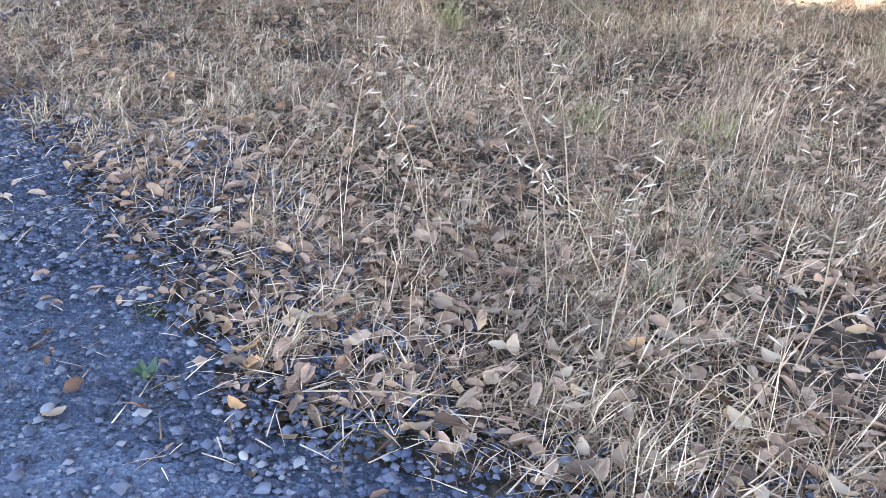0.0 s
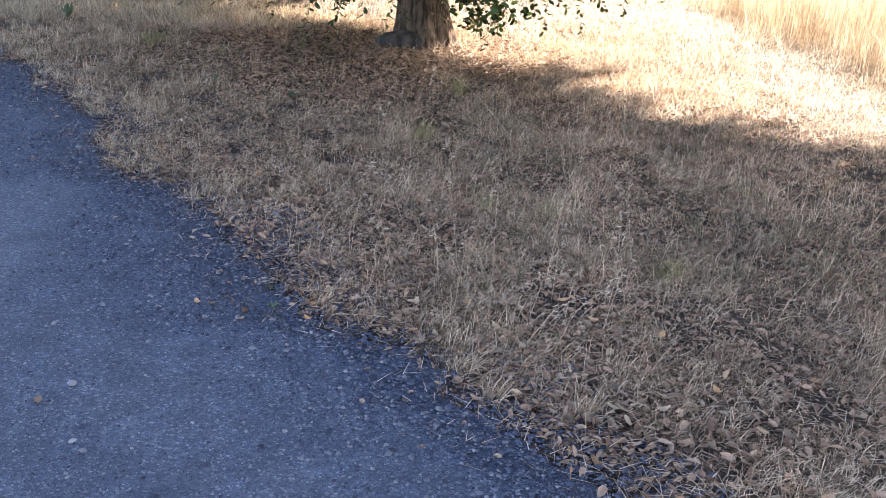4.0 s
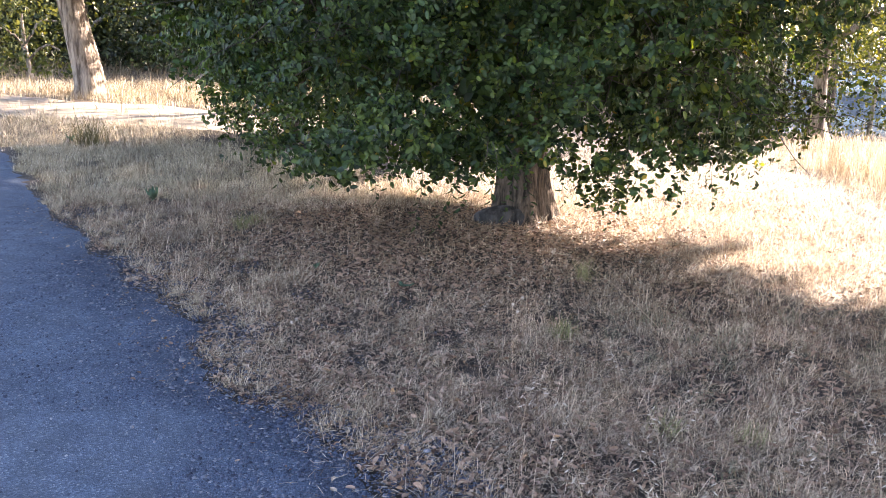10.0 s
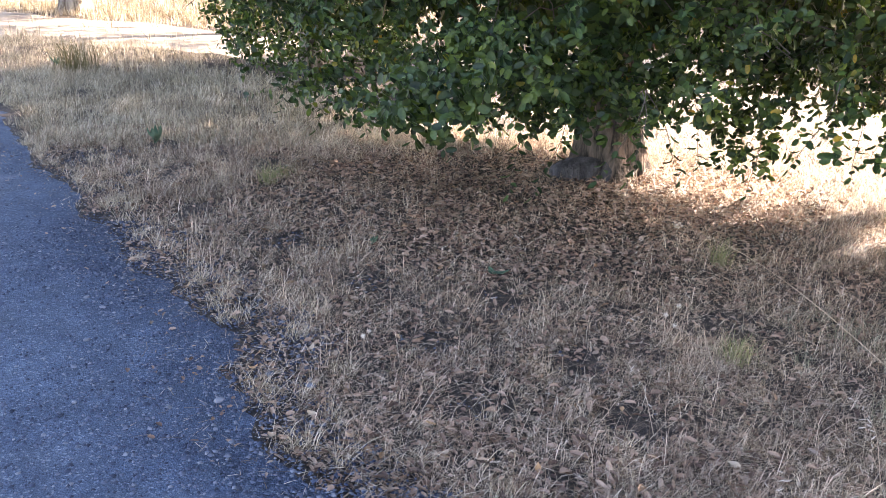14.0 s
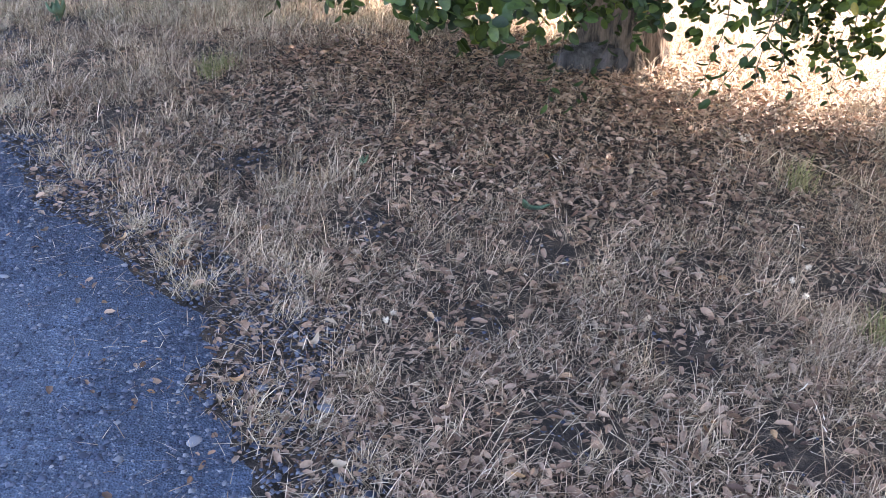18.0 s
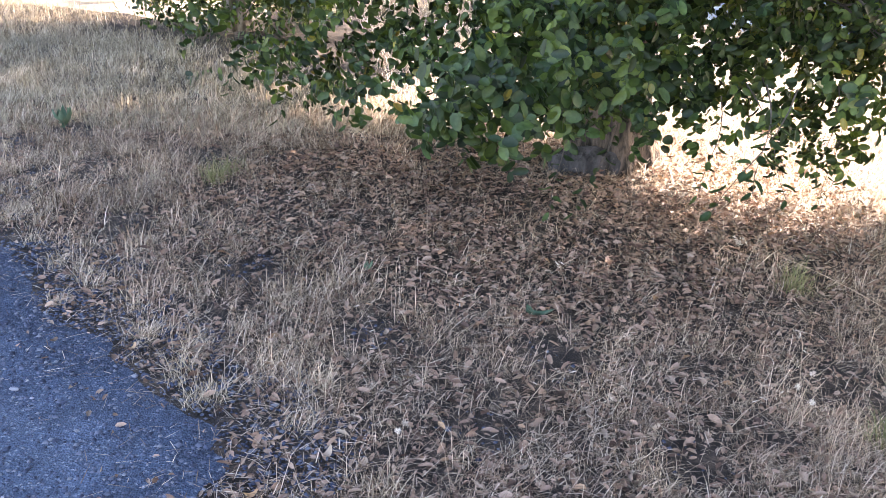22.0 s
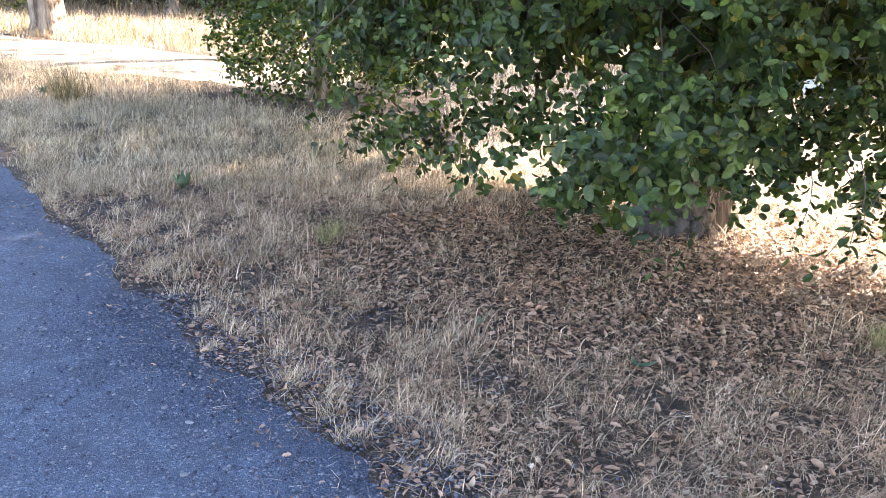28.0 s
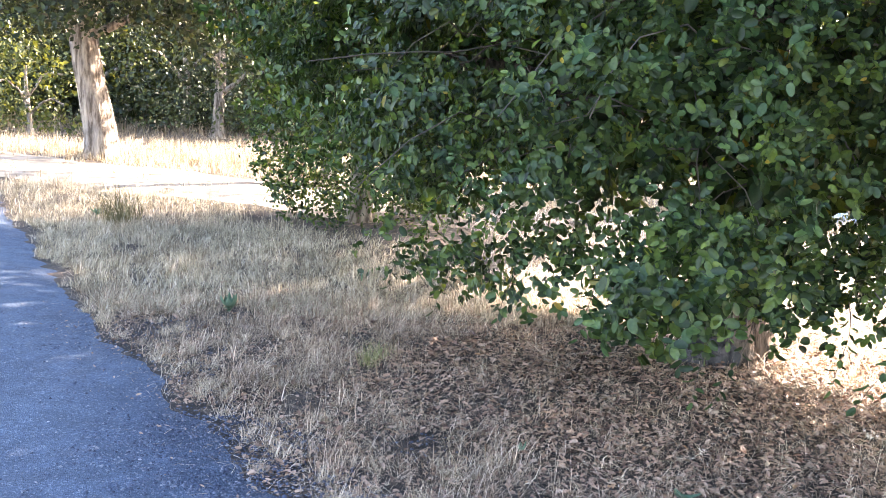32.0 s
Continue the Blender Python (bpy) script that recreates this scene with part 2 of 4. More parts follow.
def water_material():
    """Rippled lake: the sky's blue reflection put into the base colour, under a weak, rough gloss."""
    m, nodes, links, bsdf = shader("lake_water")
    bsdf.inputs["Base Color"].default_value = (0.060, 0.105, 0.175, 1)
    bsdf.inputs["Roughness"].default_value = 0.6
    bsdf.inputs["Specular IOR Level"].default_value = 0.0
    n = noise_tex(nodes, links, 3, 3, (1, 0.4, 1))
    r = ramp(nodes, [(0.35, (0.016, 0.034, 0.058)), (0.65, (0.034, 0.066, 0.10))])
    links.new(n.outputs[0], r.inputs[0])
    links.new(r.outputs[0], bsdf.inputs["Base Color"])
    bump(nodes, links, bsdf, n.outputs[0], 0.3, 0.05)
    gloss = nodes.new("ShaderNodeBsdfGlossy")
    gloss.inputs["Roughness"].default_value = 0.3
    mx = nodes.new("ShaderNodeMixShader")
    mx.inputs[0].default_value = 0.06
    links.new(bsdf.outputs[0], mx.inputs[1])
    links.new(gloss.outputs[0], mx.inputs[2])
    links.new(mx.outputs[0], nodes["Material Output"].inputs[0])
    return m


WATER = water_material()


# ---- mesh helpers ----
def mesh_of(name, verts, faces, mat, smooth=False):
    """A mesh from arrays: verts (n, 3) and faces (m, k), all faces of k corners."""
    verts, faces = np.asarray(verts, np.float32), np.asarray(faces, np.int32)
    me = bpy.data.meshes.new(name)
    me.vertices.add(len(verts))
    me.vertices.foreach_set("co", verts.ravel())
    k = faces.shape[1]
    me.loops.add(faces.size)
    me.loops.foreach_set("vertex_index", faces.ravel())
    me.polygons.add(len(faces))
    me.polygons.foreach_set("loop_start", np.arange(0, faces.size, k, dtype=np.int32))
    me.polygons.foreach_set("loop_total", np.full(len(faces), k, np.int32))
    if smooth:
        me.polygons.foreach_set("use_smooth", np.ones(len(faces), bool))
    me.materials.append(mat)
    me.update(calc_edges=True)
    return me


def part(name, me, parent, label="", kind=""):
    ob = new(name, me)
    ob.parent = parent
    return tagged(ob, label=label, kind=kind)


def lattice(x, y, seed=0):
    """Smooth value noise in 0..1 on a unit lattice."""
    xi, yi = np.floor(x).astype(np.int64), np.floor(y).astype(np.int64)
    fx, fy = x - xi, y - yi
    fx, fy = fx * fx * (3 - 2 * fx), fy * fy * (3 - 2 * fy)

    def h(a, b):
        v = np.sin(a * 127.1 + b * 311.7 + seed * 74.7) * 43758.5453
        return v - np.floor(v)

    return (h(xi, yi) * (1 - fx) + h(xi + 1, yi) * fx) * (1 - fy) + (h(xi, yi + 1) * (1 - fx) + h(xi + 1, yi + 1) * fx) * fy


def step(a, b, v):
    u = np.clip((v - a) / (b - a), 0, 1)
    return u * u * (3 - 2 * u)


# ---- the lie of the land ----
EDGE = [(-40, 24.0), (-3, 3.6), (-1, 2.35), (0.2, 1.62), (1.15, 1.08), (1.35, 0.92), (1.53, 0.76), (1.76, 0.64), (1.93, 0.46), (2.03, 0.22), (2.16, 0.14), (2.45, -0.02), (2.7, -0.12), (2.95, -0.27), (3.2, -0.5), (3.5, -0.82),
        (4.0, -1.14), (4.5, -1.24), (4.8, -1.5), (5.35, -1.9), (5.8, -2.22), (7.5, -3.32), (10.4, -5.0), (12.7, -6.3), (15.5, -8.0), (20, -11.0), (28, -17), (60, -45)]
EDGE_Y, EDGE_X = np.array([e[0] for e in EDGE], float), np.array([e[1] for e in EDGE], float)
ROAD_WIDTH = 3.6


def edge_x(y):
    y = np.asarray(y, float)
    return np.interp(y, EDGE_Y, EDGE_X) + 0.10 * (lattice(y * 2.7, y * 0 + 3.3, 5) - 0.5) + 0.12 * (lattice(y * 7.3, y * 0 + 1.7, 6) - 0.5) + 0.06 * (lattice(y * 19, y * 0 + 4.1, 7) - 0.5)


def off_road(x, y):
    """Metres from the road's near edge; positive on the grass."""
    return (np.asarray(x) - edge_x(y)) * 0.84


def land(x, y):
    x, y = np.asarray(x, float), np.asarray(y, float)
    bank = step(9.0, 18.0, x * 0.42 + y * 0.9) * step(-1.5, 1.5, x - 0.31 * y) * -0.5
    shore = step(18.3, 21.5, x * 0.3 + y * 0.95) * step(-1.5, 1.5, x - 0.31 * y) * -1.3
    bumps = 0.05 * (lattice(x * 0.7, y * 0.7, 1) - 0.5) + 0.02 * (lattice(x * 3, y * 3, 2) - 0.5)
    return bank + shore + bumps * step(0.0, 0.8, np.abs(off_road(x, y) + 1.5) - 1.2)


def spread(n, near, far):
    """Lines of a grid: close together near the middle, wide towards the horizon."""
    u = np.linspace(-1, 1, n)
    return near * u + (far - near) * np.sign(u) * np.abs(u) ** 7


gx, gy = np.meshgrid(spread(220, 11, 900) - 0.5, spread(220, 13, 900) + 7, indexing="ij")
gz = land(gx, gy) - 0.012
idx = np.arange(gx.size).reshape(gx.shape)
quads = np.stack([idx[:-1, :-1], idx[1:, :-1], idx[1:, 1:], idx[:-1, 1:]], -1).reshape(-1, 4)
ground = new("ground", mesh_of("ground", np.stack([gx, gy, gz], -1).reshape(-1, 3), quads, SOIL, True))
tagged(ground, "dry brown soil under yellowed summer grass", "ground", kind="structure")

ry = np.concatenate([np.linspace(-30, -1, 30), np.arange(-0.96, 16, 0.04), np.linspace(16.2, 55, 60)])
across = np.linspace(0, 1, 15)
rx = edge_x(ry)[:, None] - (ROAD_WIDTH / 0.84) * across[None]
rz = land(rx, ry[:, None] + 0 * rx) + 0.006 + 0.03 * np.sin(across * np.pi)[None]
rz[:, 0] -= 0.02
rz[:, -1] -= 0.02
idx = np.arange(rx.size).reshape(rx.shape)
quads = np.stack([idx[:-1, 1:], idx[1:, 1:], idx[1:, :-1], idx[:-1, :-1]], -1).reshape(-1, 4)
road = new("road", mesh_of("road", np.stack([rx, ry[:, None] + 0 * rx, rz], -1).reshape(-1, 3), quads, ROAD, True))
tagged(road, "narrow dusty blue-grey asphalt path with crumbled gravelly edge", "path", kind="structure")


def road_z(x, y):
    s = np.clip(-off_road(x, y) / ROAD_WIDTH, 0, 1)
    return land(x, y) + 0.006 + 0.03 * np.sin(s * np.pi)


def trail_y(x):
    """The middle of the broad bare strip that leaves the path for the lake."""
    return 15.1 - 0.585 * (x + 3.8)


def trail_half(x):
    return 1.55 + 0.09 * np.clip(-3.5 - x, 0, 8)


lake = new("water", mesh_of("water", [(-40, 17, -1.35), (700, 17, -1.35), (700, 700, -1.35), (-40, 700, -1.35)], [(0, 1, 2, 3)], WATER))
tagged(lake, "pale blue lake water glinting behind the trees", "lake", kind="structure")


dx = np.linspace(-11.2, -1.6, 70)
dy0 = trail_y(dx) + 0.25 * (lattice(dx * 1.1, dx * 0, 61) - 0.5)
half = trail_half(dx) * (0.85 + 0.3 * lattice(dx * 0.9, dx * 0 + 2, 62))
band = np.linspace(-1, 1, 9)
px, py = dx[:, None] + 0 * band[None], dy0[:, None] + half[:, None] * band[None]
idx = np.arange(px.size).reshape(px.shape)
quads = np.stack([idx[:-1, :-1], idx[1:, :-1], idx[1:, 1:], idx[:-1, 1:]], -1).reshape(-1, 4)
DUST = piece_material("pale_dust", [(0.0, (0.36, 0.31, 0.25)), (1.0, (0.36, 0.31, 0.25))], 0.95, 0, 0.4, clumps=(3, (0.75, 0.72, 0.7), (1.1, 1.1, 1.1)))
trail = new("dirt_path", mesh_of("dirt_path", np.stack([px, py, land(px, py) + 0.012 - 0.02 * np.abs(band)[None] ** 4], -1).reshape(-1, 3), quads, DUST, True))
tagged(trail, "pale trodden dirt trail crossing the dry meadow", "path", kind="structure")


# ---- blades, leaves, tubes ----
def blades(x, y, z, height, width, heading, lean, curl, plain=False):
    """Tapered arching blades of five triangles, or three if plain; arrays of one length."""
    n = len(x)
    out = np.stack([np.cos(heading), np.sin(heading), 0 * heading], -1)
    side = np.stack([-np.sin(heading + 0.6), np.cos(heading + 0.6), 0 * heading], -1) * (width / 2)[:, None]
    up = np.array([0, 0, 1.0])
    at = np.stack([x, y, z], -1)
    rows = [at - side, at + side]
    for share, bend, wide in ((0.55, 0.0, 0.8), (0.45, 1.0, 0.0)) if plain else ((0.38, 0.0, 0.95), (0.33, 0.75, 0.7), (0.29, 1.5, 0.0)):
        a = np.minimum(lean + curl * bend, 2.3)
        at = at + (out * np.sin(a)[:, None] + up * np.cos(a)[:, None]) * (height * share)[:, None]
        at[:, 2] = np.maximum(at[:, 2], z + 0.004)
        rows += [at - side * wide, at + side * wide] if wide else [at]
    v = np.stack(rows, 1).reshape(-1, 3)
    tri = [[0, 1, 3], [0, 3, 2], [2, 3, 4]] if plain else [[0, 1, 3], [0, 3, 2], [2, 3, 5], [2, 5, 4], [4, 5, 6]]
    f = (np.arange(n)[:, None, None] * len(rows) + np.array(tri)[None]).reshape(-1, 3)
    return v, f


def leaves(p, along, normal, length, width, fold=0.25, curl=0.0, fine=False):
    """Oval leaves folded along the midrib: four triangles each, or six if fine."""
    along = along / np.linalg.norm(along, axis=1, keepdims=True)
    side = np.cross(normal, along)
    side /= np.linalg.norm(side, axis=1, keepdims=True) + 1e-9
    nor = np.cross(along, side)
    L, W = length[:, None], width[:, None] / 2
    rows = [(0.16, 0.72), (0.52, 1.0), (0.86, 0.66)] if fine else [(0.26, 0.92), (0.74, 0.88)]
    edge = [[p + along * L * u + side * W * w * sign + nor * W * fold * w - nor * L * curl * u * u for u, w in rows] for sign in (1, -1)]
    v = np.stack([p, *edge[0], p + along * L - nor * L * curl, *edge[1][::-1]], 1)
    k = v.shape[1]
    half = k // 2
    f = np.array([[0, i, i + 1] for i in range(1, half)] + [[0, i, i + 1] for i in range(half, k - 1)])
    return v.reshape(-1, 3), (np.arange(len(p))[:, None, None] * k + f[None]).reshape(-1, 3)


def tube(points, radii, sides=8, rough=0.0, seed=0):
    """A tapered tube through points, closed at its end."""
    pts, radii = np.asarray(points, float), np.asarray(radii, float)
    d = np.gradient(pts, axis=0)
    d /= np.linalg.norm(d, axis=1, keepdims=True) + 1e-9
    ref = np.where(np.abs(d[:, 2:3]) > 0.9, np.array([[1.0, 0, 0]]), np.array([[0, 0, 1.0]]))
    a = np.cross(d, ref)
    a /= np.linalg.norm(a, axis=1, keepdims=True)
    b = np.cross(d, a)
    ang = np.linspace(0, 2 * np.pi, sides, endpoint=False)
    r = radii[:, None] * (1 + rough * (lattice(np.cos(ang)[None] * 2 + 5 + 0 * radii[:, None], np.sin(ang)[None] * 2 + np.arange(len(pts))[:, None] * 0.35, seed) - 0.5))
    v = pts[:, None] + r[..., None] * (np.cos(ang)[None, :, None] * a[:, None] + np.sin(ang)[None, :, None] * b[:, None])
    idx = np.arange(len(pts) * sides).reshape(len(pts), sides)
    nxt = np.roll(idx, -1, 1)
    f = np.stack([idx[:-1], nxt[:-1], nxt[1:], idx[1:]], -1).reshape(-1, 4)
    return v.reshape(-1, 3), f


def joined(parts):
    vs, fs, n = [], [], 0
    for v, f in parts:
        vs.append(v)
        fs.append(np.asarray(f) + n)
        n += len(v)
    return np.concatenate(vs), np.concatenate(fs)


def unit(n):
    v = rng.normal(size=(n, 3))
    return v / np.linalg.norm(v, axis=1, keepdims=True)


# ---- trees ----
def shoots_to_leaves(c, n_each, spread_, size, droop=0.35, out_from=None, fine=False):
    """Leaves set alternately along a shoot that starts at each point c."""
    m = len(c)
    axis = unit(m) * 0.8
    if out_from is not None:
        o = c - np.array(out_from)
        axis += o / (np.linalg.norm(o, axis=1, keepdims=True) + 1e-6)
    axis[:, 2] -= droop * 0.6
    axis /= np.linalg.norm(axis, axis=1, keepdims=True)
    n = m * n_each
    ax = np.repeat(axis, n_each, 0)
    t = np.tile(1.0 - 2.0 * np.linspace(0.0, 1.0, n_each) ** 1.7, m) + rng.normal(0, 0.08, n)
    p = np.repeat(c, n_each, 0) + ax * (t * spread_ * 1.7)[:, None] + rng.normal(size=(n, 3)) * spread_ * 0.18
    round_ = unit(n)
    round_ -= ax * (round_ * ax).sum(1, keepdims=True)
    round_ /= np.linalg.norm(round_, axis=1, keepdims=True) + 1e-6
    along = ax * rng.uniform(0.1, 0.75, n)[:, None] + round_
    along[:, 2] -= droop * 0.4
    nor = unit(n) * 0.40 + np.array([0, 0, 0.55]) + ax * 0.9
    s = size * rng.uniform(0.5, 1.25, n)
    return leaves(p, along, nor, s, s * rng.uniform(0.48, 0.68, n), 0.28, 0.12, fine)


def crown_points(n, centre, radius, z_low, z_high, low_of=None, depth=0.45, top=0.55, squeeze=1.0):
    """Points in the outer shell of an uneven dome."""
    phi = rng.uniform(-np.pi, np.pi, n)
    u = rng.uniform(0, 1, n) ** 1.15
    low = z_low + 0 * phi if low_of is None else low_of(phi)
    z = low + (z_high - low) * u
    lump = 0.62 + 0.34 * lattice(phi * 2.6 + 9, z * 1.5, 11) + 0.30 * lattice(phi * 6.5 + 9, z * 3.2, 12) + 0.18 * lattice(phi * 15 + 9, z * 8, 13)
    shape = np.sqrt(np.clip(1 - (np.clip(u - (1 - top), 0, 1) / top) ** 2, 0.02, 1)) * (0.86 + 0.14 * step(0, 0.2, u))
    r = radius * lump * shape * (1 - depth * rng.uniform(0, 1, n) ** 1.7)
    return np.stack([centre[0] + r * squeeze * np.cos(phi), centre[1] + r * np.sin(phi), z], -1)


def trunk_mesh(name, foot, height, r0, r1, lean=(0, 0), flare=0.5, mat=BARK, seed=1):
    n, sides = 26, 20
    h = np.linspace(0, 1, n) ** 1.4
    z = h * height
    rad = r1 + (r0 - r1) * (1 - h) + r0 * flare * np.exp(-z / 0.16)
    ang = np.linspace(0, 2 * np.pi, sides, endpoint=False)
    root = 1 + 0.30 * np.exp(-z / 0.25)[:, None] * np.sin(ang * 5 + seed)[None] + 0.14 * (lattice(np.cos(ang)[None] * 3 + 7 + 0 * z[:, None], np.sin(ang)[None] * 3 + z[:, None] * 1.2, seed) - 0.5)
    r = rad[:, None] * root
    bend = 0.05 * np.sin(z * 1.7 + seed)
    x = foot[0] + lean[0] * z[:, None] + bend[:, None] + r * np.cos(ang)[None]
    y = foot[1] + lean[1] * z[:, None] + r * np.sin(ang)[None]
    zz = foot[2] - 0.06 + z[:, None] + 0 * r
    idx = np.arange(n * sides).reshape(n, sides)
    nxt = np.roll(idx, -1, 1)
    f = np.stack([idx[:-1], nxt[:-1], nxt[1:], idx[1:]], -1).reshape(-1, 4)
    return mesh_of(name, np.stack([x, y, zz], -1).reshape(-1, 3), f, mat, True)


def limb(start, end, r0, r1, sag=0.3, n=9, sides=7, seed=0):
    t = np.linspace(0, 1, n)[:, None]
    s, e = np.array(start, float), np.array(end, float)
    p = s + (e - s) * t
    p[:, 2] += sag * np.sin(t[:, 0] * np.pi)
    p += (np.stack([lattice(t[:, 0] * 4, t[:, 0] * 0 + seed + k, 20 + k) for k in range(3)], -1) - 0.5) * 0.25 * np.sin(t * np.pi)
    return tube(p, r0 + (r1 - r0) * t[:, 0], sides, 0.15, seed)


def tree(name, label, foot, height, r0, r1, lean, crown, leaf_mat, leaf_size, limbs, bark_mat, seed, flare=0.5, category="tree"):
    """A trunk, limbs into the crown and a crown given as arrays of leaf meshes."""
    t = tagged(new(name), label, category)
    t.location = foot
    off = Matrix.Translation(-Vector(foot))

    def add(pname, me, lab="", kind=""):
        me.transform(off)
        return part(pname, me, t, lab, kind)

    add("trunk", trunk_mesh("trunk", foot, height, r0, r1, lean, flare, bark_mat, seed))
    for k, (start, end, a, b) in enumerate(limbs):
        v, f = limb(start, end, a, b, 0.25, seed=seed + k)
        add("limb", mesh_of("limb", v, f, bark_mat, True))
    v, f = joined(crown)
    add("crown", mesh_of("crown", v, f, leaf_mat), kind="stuff")
    return t, add


OAK = (0.72, 7.12, 0.0)


CROWN = (0.50, 7.05, 0.0)


def oak_low(phi):
    """The lower hem of the big oak's crown: low towards the path, high on the sunny side."""
    sunny = np.cos(phi - 0.62)
    return 0.70 - 0.14 * np.exp(-((phi + 2.6) / 0.4) ** 2) + 0.08 * step(0.80, 0.97, sunny) + 0.4 * (lattice(phi * 3.1 + 20, phi * 0, 31) - 0.5) + 0.25 * (lattice(phi * 9 + 20, phi * 0, 32) - 0.5)


def shaped(p):
    """The low crown draws in on the side of the lake."""
    return p[(p[:, 0] < 0.385 * p[:, 1]) | (p[:, 2] > 1.18)]


def path_side(p):
    """Where the crown faces the path, and is seen from near."""
    return (p[:, 0] - OAK[0]) * -0.35 + (p[:, 1] - OAK[1]) * -0.94


def thinned(p):
    """Gaps between the boughs, and a ragged hem."""
    phi = np.arctan2(p[:, 1] - CROWN[1], p[:, 0] - CROWN[0])
    above = p[:, 2] - oak_low(phi)
    lumps = lattice(phi * 5.5 + 30, p[:, 2] * 3.0, 71) * 0.65 + lattice(phi * 13 + 30, p[:, 2] * 7.0, 72) * 0.35
    want = (0.20 + 0.80 * step(0.15, 0.95, above)) * step(0.42, 0.50, lumps + 0.06 * step(0.3, 1.2, above) + 0.17 * np.exp(-((phi + 1.8) / 0.6) ** 2))
    want = np.where(path_side(p) > -0.6, want, 0.75 * (above > 0.28))
    return p[rng.uniform(0, 1, len(p)) < want]


HEART = (OAK[0], OAK[1], 1.6)


c1 = thinned(crown_points(30000, CROWN, 2.6, 0.5, 6.6, oak_low, 0.40, squeeze=0.86))
c1 = shaped(c1[(c1[:, 2] < 3.3) & (path_side(c1) > -0.6)])
high = c1[c1[:, 2] >= 2.4]
c1 = c1[c1[:, 2] < 2.4]
close = path_side(c1) > 1.3
c3 = thinned(crown_points(10500, CROWN, 2.7, 0.5, 6.6, oak_low, 0.6, squeeze=0.9))
c3 = shaped(c3[(c3[:, 2] < 3.3) & (path_side(c3) <= -0.6)])
c2 = crown_points(2300, CROWN, 2.7, 0.5, 6.8, oak_low, 0.6)
c2 = c2[c2[:, 2] >= 3.1]
heart = crown_points(3000, CROWN, 1.75, 1.05, 5.5, None, 0.7)
# low boughs: centre, half sizes, shoots
BOUGHS = [(0.05, 5.40, 0.82, 0.40, 0.40, 0.24, 110), (-0.49, 4.54, 0.86, 0.20, 0.18, 0.17, 45), (-0.2, 4.95, 0.98, 0.42, 0.35, 0.20, 90), (0.55, 5.5, 0.88, 0.40, 0.40, 0.20, 80),
          (-1.0, 6.3, 0.68, 0.35, 0.35, 0.20, 50), (-0.6, 5.75, 0.86, 0.38, 0.35, 0.18, 45), (1.06, 5.6, 0.62, 0.22, 0.22, 0.24, 40), (0.25, 6.1, 0.72, 0.35, 0.25, 0.20, 40),
          (-1.55, 7.0, 1.75, 0.70, 0.55, 0.50, 330), (-1.95, 6.85, 2.05, 0.55, 0.45, 0.45, 200), (-1.25, 6.5, 1.25, 0.45, 0.40, 0.30, 120),
          (1.65, 5.85, 0.90, 0.55, 0.50, 0.26, 190), (2.25, 6.15, 0.95, 0.50, 0.45, 0.24, 130), (1.2, 6.0, 0.92, 0.40, 0.40, 0.20, 90)]
bough_points = np.concatenate([np.array([[bx, by, bz]]) + unit(k) * (rng.uniform(0, 1, (k, 1)) ** 0.4) * np.array([[sx, sy, sz]]) for bx, by, bz, sx, sy, sz, k in BOUGHS])
a = 0.62 + rng.normal(0, 0.55, 1500)
r = rng.uniform(1.5, 2.25, 1500)
sunny_hem = np.stack([CROWN[0] + r * np.cos(a), CROWN[1] + r * np.sin(a), 0.80 + 0.22 * lattice(a * 6 + 20, a * 0, 75) + rng.uniform(0, 0.5, 1500)], -1)
a, r = rng.uniform(-np.pi, np.pi, 620), 1.35 * np.sqrt(rng.uniform(0, 1, 620))
inner = np.stack([OAK[0] + 0.1 + r * np.cos(a), OAK[1] + 0.1 + r * np.sin(a), rng.uniform(1.0, 1.9, 620)], -1)
oak_crown = [shoots_to_leaves(inner, 7, 0.12, 0.11, out_from=HEART), shoots_to_leaves(bough_points, 14, 0.046, 0.042, out_from=HEART, fine=True), shoots_to_leaves(shaped(sunny_hem), 11, 0.06, 0.043, out_from=HEART), shoots_to_leaves(c1[close], 13, 0.045, 0.040, out_from=HEART, fine=True), shoots_to_leaves(c1[~close], 12, 0.047, 0.040, out_from=HEART), shoots_to_leaves(high[::3], 10, 0.08, 0.075, out_from=HEART), shoots_to_leaves(c3, 10, 0.065, 0.048, out_from=HEART),
             shoots_to_leaves(c2, 10, 0.14, 0.16, out_from=HEART), shoots_to_leaves(heart, 8, 0.12, 0.10, out_from=HEART)]
oak_limbs = []
for k in range(11):
    a = k * 0.571 * 2 + 0.4
    oak_limbs.append(((OAK[0], OAK[1], 0.75 + 0.13 * k), (OAK[0] + 2.1 * math.cos(a), OAK[1] + 2.1 * math.sin(a), 1.0 + 0.33 * k), 0.085 - 0.004 * k, 0.02))
oak_limbs.append(((OAK[0], OAK[1], 1.05), (-1.9, 6.95, 1.8), 0.06, 0.015))
oak, oak_add = tree("oak_tree", "broad evergreen oak with a short thick trunk and low drooping crown", OAK, 4.6, 0.21, 0.12, (0.02, 0.0), oak_crown, OAK_LEAF, 0.058, oak_limbs, BARK, 3, 0.42)

